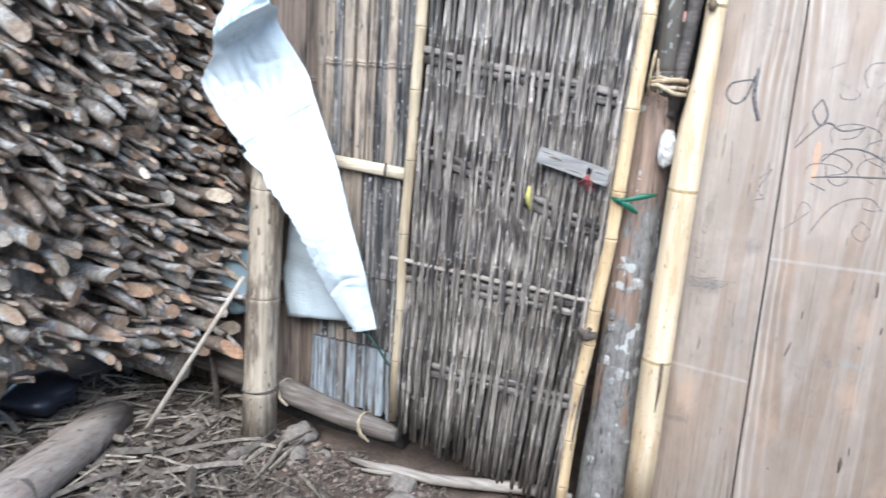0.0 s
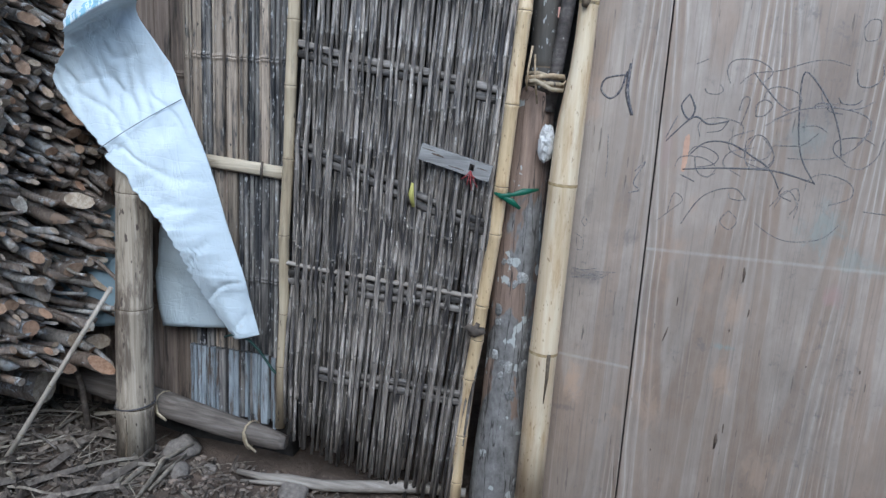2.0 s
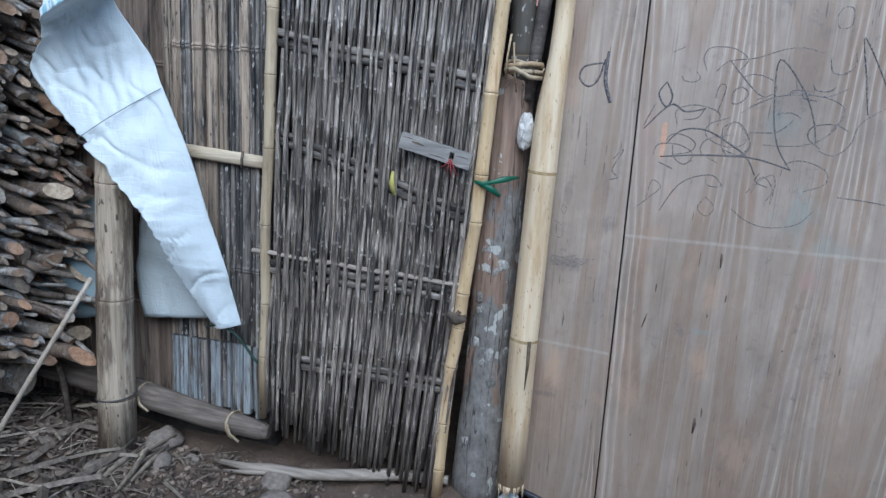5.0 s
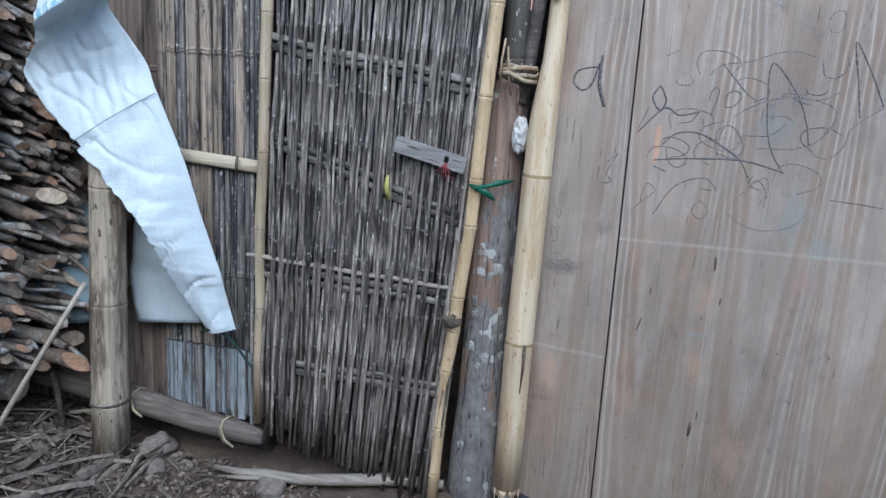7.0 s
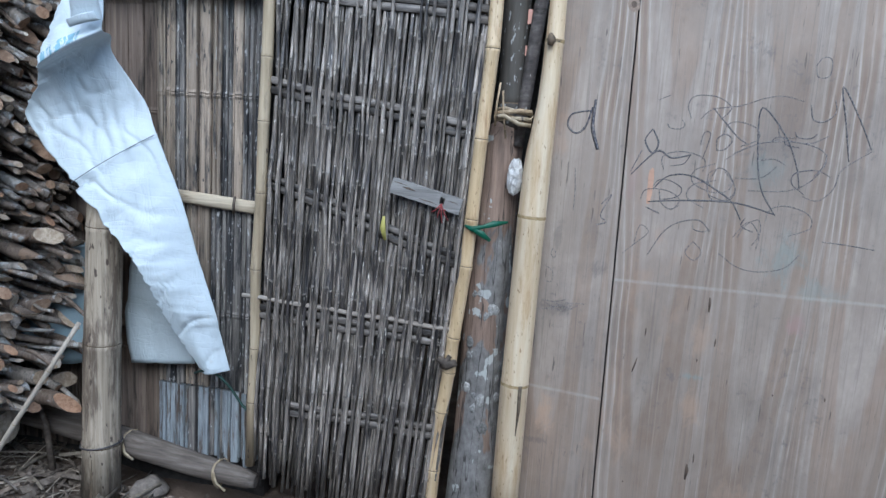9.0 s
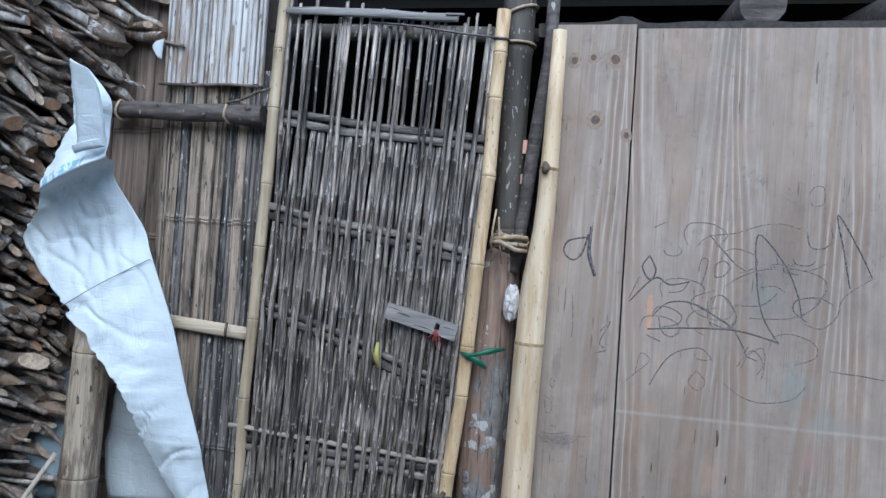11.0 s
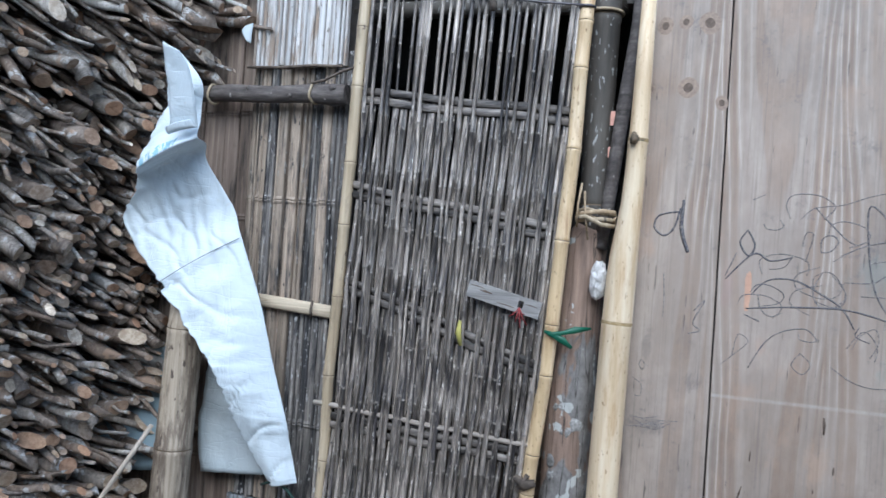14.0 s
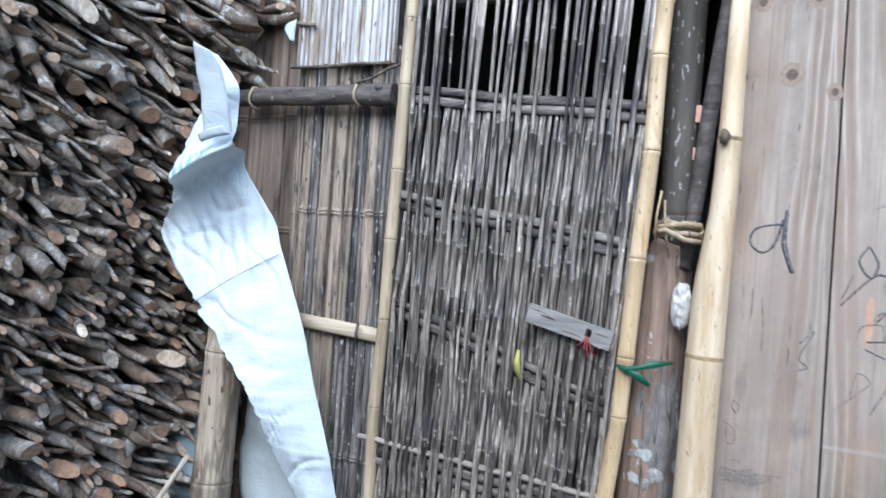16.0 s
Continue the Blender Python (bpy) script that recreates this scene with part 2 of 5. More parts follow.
def trunk_material():
    m = Mat("peeling_trunk", 0.8, 0, 0.25)
    g = m.noise(m.coords((60, 60, 5)), 1.0, 6, 0.65)
    rough = m.noise(m.coords((45, 45, 30)), 1.0, 5, 0.7)
    bark = m.ramp(rough, [(0.3, (0.13, 0.122, 0.115)), (0.55, (0.23, 0.22, 0.21)), (0.75, (0.32, 0.31, 0.295))])
    wood = m.ramp(g, [(0.3, (0.15, 0.11, 0.09)), (0.55, (0.28, 0.2, 0.155)), (0.75, (0.38, 0.28, 0.21))])
    peel = m.math("ADD", m.noise(m.coords((8, 8, 2.6)), 1.0, 4, 0.55, 0.4), m.math("MULTIPLY_ADD", m.step(m.axis(2), 0.5, 0.75), 0.24, -0.06))
    col = m.mix(m.step(peel, 0.54, 0.56), bark, wood)
    lich = m.noise(m.coords((22, 22, 18)), 1.0, 3, 0.5)
    col = m.mix(m.step(lich, 0.655, 0.675), col, (0.46, 0.47, 0.45))
    crack = m.math("ABSOLUTE", m.math("SUBTRACT", m.noise(m.coords((26, 26, 1.6)), 1.0, 3, 0.5), 0.5))
    col = m.mix(m.math("MULTIPLY", m.step(crack, 0.012, 0.002), 0.8), col, (0.04, 0.035, 0.032))
    m.color(col)
    m.bump(m.math("SUBTRACT", m.math("ADD", rough, m.math("MULTIPLY", g, 0.6)), m.step(peel, 0.49, 0.54)), 0.7, 0.004)
    return m.m


# Rubbed patches on the boards: place, half size, kind and strength.
SMUDGES = (
    (0.41, 0.436, 0.032, 0.075, "bare", 0.9), (0.623, 0.394, 0.05, 0.06, "bare", 0.55), (0.799, 0.522, 0.04, 0.055, "bare", 0.65),
    (0.802, 0.711, 0.034, 0.055, "bare", 0.6), (0.921, 0.264, 0.04, 0.055, "bare", 0.55), (0.53, 0.37, 0.03, 0.035, "bare", 0.5),
    (1.026, 0.77, 0.03, 0.035, "rose", 0.6), (0.583, 1.09, 0.014, 0.055, "rose", 0.5), (0.9, 1.154, 0.06, 0.05, "teal", 0.3),
    (0.985, 0.94, 0.06, 0.06, "teal", 0.35), (1.062, 0.862, 0.07, 0.035, "teal", 0.3), (0.79, 0.6, 0.035, 0.012, "teal", 0.45),
    (0.522, 0.86, 0.026, 0.026, "soot", 0.7), (0.429, 0.745, 0.04, 0.026, "soot", 0.65), (0.402, 0.95, 0.018, 0.06, "soot", 0.5),
    (0.5, 0.97, 0.025, 0.06, "soot", 0.35), (0.4, 0.36, 0.035, 0.012, "soot", 0.6))


def plywood_material():
    m = Mat("weathered_plywood", 0.6, 0, 0.35)
    warp = m.noise(m.coords((2.2, 1, 0.9)), 1.0, 3, 0.5)
    fine = m.noise(m.coords((14, 1, 1.6)), 1.0, 3, 0.55)
    cell = m.math("FRACT", m.math("ADD", m.math("MULTIPLY_ADD", m.axis(0), 3.85, 0.235), m.math("MULTIPLY", warp, 0.3)))
    dx = m.math("SUBTRACT", cell, 0.5)
    phase = m.math("ADD", m.math("MULTIPLY", m.math("MULTIPLY", dx, dx), 18.0), m.math("MULTIPLY", m.axis(2), -1.9))
    phase = m.math("ADD", phase, m.math("MULTIPLY", fine, 1.5))
    bands = m.math("SINE", m.math("MULTIPLY", phase, 6.283))
    grain = m.noise(m.coords((210, 50, 3.5)), 1.0, 5, 0.7)
    tone = m.noise(m.coords((5, 5, 2.4)), 1.0, 6, 0.7)
    base = m.ramp(tone, [(0.3, (0.275, 0.222, 0.18)), (0.5, (0.355, 0.295, 0.248)), (0.7, (0.46, 0.39, 0.335))])
    broad = m.math("SINE", m.math("MULTIPLY", phase, 1.9))
    base = m.mix(m.math("MULTIPLY", m.step(broad, -0.12, 0.12), 0.7), base, m.mix(1.0, base, (0.86, 0.77, 0.7), "MULTIPLY"))
    worn = m.noise(m.coords((5, 1, 1.3)), 1.0, 4, 0.6)
    show = m.math("MULTIPLY", m.step(worn, 0.4, 0.6), m.math("MULTIPLY_ADD", m.step(m.math("ABSOLUTE", dx), 0.2, 0.42), 0.8, 0.2))
    late = m.math("MULTIPLY", m.step(bands, 0.1, 0.95), m.math("MULTIPLY_ADD", show, 0.5, 0.1))
    col = m.mix(late, base, m.mix(1.0, base, (0.76, 0.7, 0.66), "MULTIPLY"))
    early = m.math("MULTIPLY", m.step(m.math("MULTIPLY", bands, -1.0), 0.5, 1.0), m.math("MULTIPLY_ADD", show, 0.7, 0.06))
    col = m.mix(early, col, (0.56, 0.495, 0.43))
    pale = m.noise(m.coords((230, 50, 1.5)), 1.0, 4, 0.65)
    col = m.mix(m.math("MULTIPLY", m.step(pale, 0.55, 0.7), m.math("MULTIPLY_ADD", m.step(warp, 0.42, 0.62), 0.3, 0.06)), col, (0.57, 0.51, 0.45))
    col = m.mix(m.math("MULTIPLY", m.step(grain, 0.5, 0.68), 0.5), col, (0.19, 0.16, 0.14))
    slit = m.noise(m.coords((120, 20, 11)), 1.0, 2, 0.5)
    col = m.mix(m.math("MULTIPLY", m.step(slit, 0.69, 0.73), 0.75), col, (0.08, 0.068, 0.06))
    stain = m.noise(m.coords((6, 6, 3.2)), 1.0, 5, 0.65)
    col = m.mix(m.math("MULTIPLY", m.step(stain, 0.57, 0.68), 0.4), col, (0.45, 0.31, 0.225))
    edge = m.noise(m.coords((30, 30, 14)), 1.0, 6, 0.75, 0.5)

    def smudge(col, x, z, rx, rz, tint, amount):
        """A rubbed patch with a ragged outline."""
        u = m.math("MULTIPLY", m.math("SUBTRACT", m.axis(0), x - 0.9), 1 / rx)
        w = m.math("MULTIPLY", m.math("SUBTRACT", m.axis(2), z), 1 / rz)
        d = m.math("SQRT", m.math("ADD", m.math("MULTIPLY", u, u), m.math("MULTIPLY", w, w)))
        d = m.math("ADD", d, m.math("MULTIPLY_ADD", edge, 4.4, -2.2))
        return m.mix(m.math("MULTIPLY", m.step(d, 1.1, 0.1), amount * 0.8), col, tint)

    bare, soot, teal, rose = (0.48, 0.34, 0.245), (0.13, 0.12, 0.12), (0.22, 0.36, 0.36), (0.42, 0.25, 0.24)
    for spot in SMUDGES:
        col = smudge(col, *spot[:4], {"bare": bare, "soot": soot, "teal": teal, "rose": rose}[spot[4]], spot[5])
    grime = m.noise(m.coords((3.5, 3.5, 2)), 1.0, 7, 0.72)
    film = m.noise(m.coords((4.5, 4.5, 3)), 1.0, 7, 0.75, 0.4)
    col = m.mix(m.math("MULTIPLY", m.step(film, 0.42, 0.64), 0.5), col, (0.31, 0.262, 0.222))
    col = m.mix(m.math("MULTIPLY", m.step(grime, 0.5, 0.72), 0.4), col, (0.17, 0.15, 0.138))
    smear = m.noise(m.coords((30, 30, 30)), 1.0, 5, 0.75)
    col = m.mix(m.math("MULTIPLY", m.math("MULTIPLY", m.step(smear, 0.56, 0.7), m.step(grime, 0.42, 0.6)), 0.5), col, (0.15, 0.14, 0.14))
    for z, tilt, lo, hi in ((0.866, 0.008, -0.345, -0.335), (0.508, -0.07, -0.338, -0.346)):
        off = m.math("ABSOLUTE", m.math("SUBTRACT", m.math("SUBTRACT", m.axis(2), z - 0.028 * (z > 0.6)), m.math("MULTIPLY", m.math("ADD", m.axis(0), 0.4), tilt)))
        line = m.math("MULTIPLY", m.step(off, 0.007, 0.001), m.step(m.axis(0), lo, hi))
        col = m.mix(m.math("MULTIPLY", line, m.math("MULTIPLY_ADD", smear, 1.0, -0.25)), col, (0.56, 0.525, 0.485))
    m.color(col)
    m.put(m.b.inputs["Roughness"], m.math("MULTIPLY_ADD", smear, 0.35, 0.42))
    m.bump(m.math("ADD", m.math("MULTIPLY", bands, 0.2), m.math("SUBTRACT", m.math("ADD", grain, pale), m.step(slit, 0.69, 0.73))), 0.45, 0.002)
    return m.m


def soil_material():
    m = Mat("trodden_soil", 0.9, 0, 0.2)
    a = m.noise(m.coords((6, 6, 6)), 1.0, 8, 0.7)
    b = m.noise(m.coords((60, 60, 60)), 1.0, 5, 0.7)
    col = m.ramp(a, [(0.3, (0.055, 0.042, 0.034)), (0.5, (0.115, 0.087, 0.069)), (0.7, (0.19, 0.142, 0.11))])
    col = m.mix(m.math("MULTIPLY", m.step(b, 0.55, 0.7), 0.5), col, (0.26, 0.2, 0.155))
    m.color(col)
    m.bump(m.math("ADD", b, a), 0.9, 0.01)
    return m.m


def plain(name, col, rough=0.6, metal=0.0, vary=0.3, scale=40, bump=0.3):
    m = Mat(name, rough, metal)
    g = m.noise(m.coords((scale, scale, scale)), 1.0, 5, 0.65)
    lo = tuple(c * (1 - vary) for c in col)
    m.color(m.ramp(g, [(0.3, lo), (0.7, col)]))
    m.bump(g, bump, 0.002)
    return m.m


M_BARK, M_CUT = bark_material(), cut_material()
M_TARP, M_SACK = tarp_material(), tarp_material("grey_sack", (0.44, 0.5, 0.53))
M_TRUNK, M_PLY, M_SOIL = trunk_material(), plywood_material(), soil_material()
M_ROCK = plain("stone", (0.3, 0.26, 0.225), 0.9, vary=0.55, scale=70, bump=1.0)
M_PEBBLE = fibre("pebble", (0.14, 0.11, 0.09), (0.24, 0.19, 0.155), (0.36, 0.3, 0.25), (60, 60, 60), 0.9, vary=0.8)
# The dimness of the hut's inside and gaps is put into this colour.
M_DARK = plain("shade_dark_wood", (0.075, 0.068, 0.064), 0.85, vary=0.5)
M_ADDEDWALL = plain("added_wall_earth", (0.13, 0.115, 0.11), 0.7, vary=0.4, scale=14)
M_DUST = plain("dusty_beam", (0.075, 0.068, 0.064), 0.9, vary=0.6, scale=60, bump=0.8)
M_CULMDARK = fibre("dark_culm", (0.035, 0.032, 0.028), (0.07, 0.062, 0.053), (0.11, 0.1, 0.085), (30, 30, 4), 0.6,
                   (0.05, 0.045, 0.04), (0.5, 0.7), (0.28, 0.285, 0.275), (0.645, 0.675), 0.2, 0.6, fleck_scale=120)
M_GREEN = plain("green_plastic", (0.016, 0.12, 0.07), 0.4)
M_ROPE = plain("green_rope", (0.03, 0.07, 0.06), 0.7)
M_RED = plain("red_string", (0.3, 0.05, 0.05), 0.6)
M_YELLOWLEAF = plain("yellow_leaf", (0.5, 0.46, 0.13), 0.6, scale=90)
# Bright pink light through the post gaps, painted as a plain colour.
M_PINK = plain("pink_gap_light", (0.75, 0.42, 0.33), 0.8)
M_BLUE = plain("blue_print", (0.3, 0.52, 0.64), 0.5)


def pen_material(name, dark, gap):
    """A dry line that breaks up over the grain."""
    m = Mat(name, 0.75, 0, 0.2)
    g = m.noise(m.coords((420, 420, 160)), 1.0, 3, 0.6)
    m.color(m.ramp(g, [(0.42, dark), (0.62, gap)]))
    return m.m


M_PEN = pen_material("charcoal_pen", (0.06, 0.064, 0.085), (0.28, 0.255, 0.24))
M_PENCIL = pen_material("pencil_line", (0.125, 0.12, 0.13), (0.38, 0.34, 0.31))
M_KNOT = plain("wood_knot", (0.17, 0.125, 0.095), 0.7, vary=0.55, scale=90)
M_RING = plain("knot_ring", (0.36, 0.275, 0.215), 0.7, vary=0.4, scale=130)
M_ORANGE = plain("bare_veneer", (0.6, 0.37, 0.26), 0.7, vary=0.25, scale=50)
M_LICHEN = fibre("lichen_flake", (0.15, 0.145, 0.138), (0.26, 0.255, 0.245), (0.46, 0.46, 0.44), (160, 160, 160), 0.9, vary=0.9, bump=0.9)
M_STITCH = plain("stitching", (0.22, 0.26, 0.3), 0.7)
M_WIRE = plain("wire", (0.16, 0.15, 0.16), 0.5, 0.6)
M_BAG = plain("dark_plastic", (0.03, 0.035, 0.05), 0.35)


def foil_material():
    m = Mat("clear_film", 0.2, 0.0, 0.7)
    v = m.noise(m.coords((60, 60, 38)), 1.0, 5, 0.7, 1.2)
    m.color(m.ramp(v, [(0.35, (0.4, 0.385, 0.36)), (0.65, (0.78, 0.77, 0.75))]))
    m.bump(v, 1.0, 0.006)
    return m.m


M_FOIL = foil_material()


# ---- mesh helpers ----
class Geo:
    def __init__(self):
        self.v, self.f, self.m, self.s = [], [], [], []

    def add(self, verts, faces, mat=0, smooth=True):
        n = len(self.v)
        self.v += [tuple(p) for p in verts]
        for f in faces:
            self.f.append(tuple(i + n for i in f))
            self.m.append(mat)
            self.s.append(smooth)

    def mesh(self, name, mats, base=(0, 0, 0)):
        me = bpy.data.meshes.new(name)
        bx, by, bz = base
        me.from_pydata([(x - bx, y - by, z - bz) for x, y, z in self.v], [], self.f)
        for mt in mats if isinstance(mats, (list, tuple)) else [mats]:
            me.materials.append(mt)
        me.polygons.foreach_set("material_index", self.m)
        me.polygons.foreach_set("use_smooth", self.s)
        me.update()
        return me


BASE = {}


def thing(name, base, label, category, group="", kind=""):
    ob = new(name)
    ob.location = base
    ob.empty_display_size = 0.05
    BASE[ob] = tuple(base)
    return tagged(ob, label, category, group, kind)


def part(name, geo, mats, parent, label="", kind=""):
    base = BASE[parent]
    ob = new(name, geo.mesh(name, mats, base))
    ob.parent = parent
    BASE[ob] = base
    return tagged(ob, label, kind=kind)


def solo(name, geo, mats, label="", category="", group="", kind="", base=(0, 0, 0)):
    ob = new(name, geo.mesh(name, mats, base))
    ob.location = base
    BASE[ob] = base
    return tagged(ob, label, category, group, kind)


def tube(g, pts, radii, n=8, mat=0, capmat=None, tilt=0.0, wob=0.0, rng=random, ringmats=None, flat=1.0):
    """A tapered tube along points; ends closed, the last cut at a slant; wob makes its outline uneven."""
    pts = [Vector(p) for p in pts]
    if not isinstance(radii, (list, tuple)):
        radii = [radii] * len(pts)
    d0 = (pts[1] - pts[0]).normalized()
    ref = Vector((0, 0, 1)) if abs(d0.z) < 0.9 else Vector((1, 0, 0))
    side = d0.cross(ref).normalized()
    uneven = [1 + rng.uniform(-wob, wob) for _ in range(n)]
    verts = []
    for i, p in enumerate(pts):
        d = (pts[min(i + 1, len(pts) - 1)] - pts[max(i - 1, 0)]).normalized()
        side = (side - d * side.dot(d)).normalized()
        up = d.cross(side)
        for k in range(n):
            a = 2 * math.pi * k / n
            off = (side * math.cos(a) * flat + up * math.sin(a)) * radii[i] * uneven[k] * (1 + rng.uniform(-wob, wob) * 0.4)
            if i == len(pts) - 1 and tilt:
                off += d * math.cos(a) * tilt * radii[i]
            verts.append(p + off)
    for i in range(len(pts) - 1):
        faces = [(i * n + k, i * n + (k + 1) % n, (i + 1) * n + (k + 1) % n, (i + 1) * n + k) for k in range(n)]
        if i == 0:
            first = len(g.v)
            g.add(verts, faces, ringmats[i] if ringmats else mat)
        else:
            for f in faces:
                g.f.append(tuple(q + first for q in f))
                g.m.append(ringmats[i] if ringmats else mat)
                g.s.append(True)
    cm = mat if capmat is None else capmat
    e = (len(pts) - 1) * n
    g.f += [tuple(first + n - 1 - k for k in range(n)), tuple(first + e + k for k in range(n))]
    g.m += [cm, cm]
    g.s += [False, False]
    return g


def along(path, f):
    """The point at the fraction f of a polyline."""
    path = [Vector(p) for p in path]
    ls = [(b - a).length for a, b in zip(path, path[1:])]
    want = f * sum(ls)
    for (a, b), l in zip(zip(path, path[1:]), ls):
        if want <= l or b is path[-1]:
            return a.lerp(b, min(want / l, 1))
        want -= l


def culm(g, path, r0, r1, nodes, n=14, ridge=1.09, seed=1, kink=0.003, half=0.004):
    """A bamboo culm with swollen dark joints; nodes are fractions along it."""
    rng = random.Random(seed)
    total = sum((Vector(b) - Vector(a)).length for a, b in zip(path, path[1:]))
    e = half / total
    stops = [(0.0, 1.0)]
    for f in nodes:
        stops += [(f - 3 * e, 1.0), (f - e, ridge), (f - e * 0.3, 1.0 + (ridge - 1) * 0.2), (f + e * 0.3, 1.0 + (ridge - 1) * 0.2), (f + e, ridge * 0.99), (f + 3 * e, 0.99)]
    stops.append((1.0, 1.0))
    fr = sorted(stops)
    pts, rad = [], []
    shift = Vector((0, 0, 0))
    for f, s in fr:
        pts.append(along(path, max(0, min(1, f))) + shift)
        rad.append((r0 + (r1 - r0) * f) * s)
        if s == 0.99:
            shift = Vector((rng.uniform(-kink, kink), rng.uniform(-kink, kink), 0))
    mats = []
    for i in range(len(fr) - 1):
        a, b = fr[i][1], fr[i + 1][1]
        mats.append(1 if abs(a - b) < 1e-9 and a not in (1.0,) else 0)
    return tube(g, pts, rad, n, 0, None, 0.0, 0.02, rng, mats)


def slab(g, x0, x1, y0, y1, z0, z1, bev=0.002, mat=0):
    """A box with chamfered upright edges."""
    b = min(bev, abs(x1 - x0) / 3, abs(y1 - y0) / 3)
    ring = [(x0 + b, y0), (x1 - b, y0), (x1, y0 + b), (x1, y1 - b), (x1 - b, y1), (x0 + b, y1), (x0, y1 - b), (x0, y0 + b)]
    v = [(x, y, z0) for x, y in ring] + [(x, y, z1) for x, y in ring]
    f = [(k, (k + 1) % 8, (k + 1) % 8 + 8, k + 8) for k in range(8)] + [tuple(range(7, -1, -1)), tuple(range(8, 16))]
    g.add(v, f, mat, False)
    return g


def lump(g, c, r, seed, squash=0.7, n=10, rows=7, rough=0.25, smooth=True, facets=0):
    """An uneven rounded stone or clod."""
    v, f = [], []
    o = Vector((seed * 3.7, seed * 1.3, seed * 0.7))
    rr = random.Random(int(seed * 100))
    cuts = [(Vector((rr.gauss(0, 1), rr.gauss(0, 1), rr.gauss(0, 1))).normalized(), rr.uniform(0.62, 0.95)) for _ in range(facets)]
    for i in range(rows):
        th = math.pi * i / (rows - 1)
        for k in range(n):
            ph = 2 * math.pi * k / n
            d = Vector((math.sin(th) * math.cos(ph), math.sin(th) * math.sin(ph), math.cos(th)))
            q = r * (1 + rough * noise.noise(d * 1.6 + o) * 1.6)
            for cn, cd in cuts:
                if d.dot(cn) > 0.05:
                    q = min(q, r * cd / d.dot(cn))
            v.append((c[0] + d.x * q, c[1] + d.y * q, c[2] + d.z * q * squash))
    for i in range(rows - 1):
        for k in range(n):
            f.append((i * n + k, (i + 1) * n + k, (i + 1) * n + (k + 1) % n, i * n + (k + 1) % n))
    g.add(v, f, 0, smooth)
    return g


def ground_z(x, y):
    near = math.exp(-((x + 0.5) ** 2 + (y + 0.4) ** 2) / 6)
    bumps = 0.018 * noise.noise(Vector((x * 3, y * 3, 0.3))) + 0.008 * noise.noise(Vector((x * 11, y * 11, 1.3)))
    heap = 0.05 * math.exp(-((x + 1.25) ** 2 / 0.12 + (y + 0.1) ** 2 / 0.1))
    return bumps * near + heap


# ---- ground ----
def build_ground():
    xs = [-900, -200, -60, -20, -8, -4, -2.6] + [-2 + 0.04 * i for i in range(76)] + [1.3, 2, 4, 8, 20, 60, 200, 900]
    ys = [-900, -200, -60, -20, -8, -4, -2.6] + [-1.8 + 0.04 * i for i in range(51)] + [0.6, 1.5, 4, 8, 20, 60, 200, 900]
    g = Geo()
    v = [(x, y, ground_z(x, y)) for y in ys for x in xs]
    w = len(xs)
    f = [(j * w + i, j * w + i + 1, (j + 1) * w + i + 1, (j + 1) * w + i) for j in range(len(ys) - 1) for i in range(w - 1)]
    g.add(v, f)
    solo("ground", g, M_SOIL, "bare trodden reddish-brown soil in front of the hut", "ground", kind="structure")


build_ground()


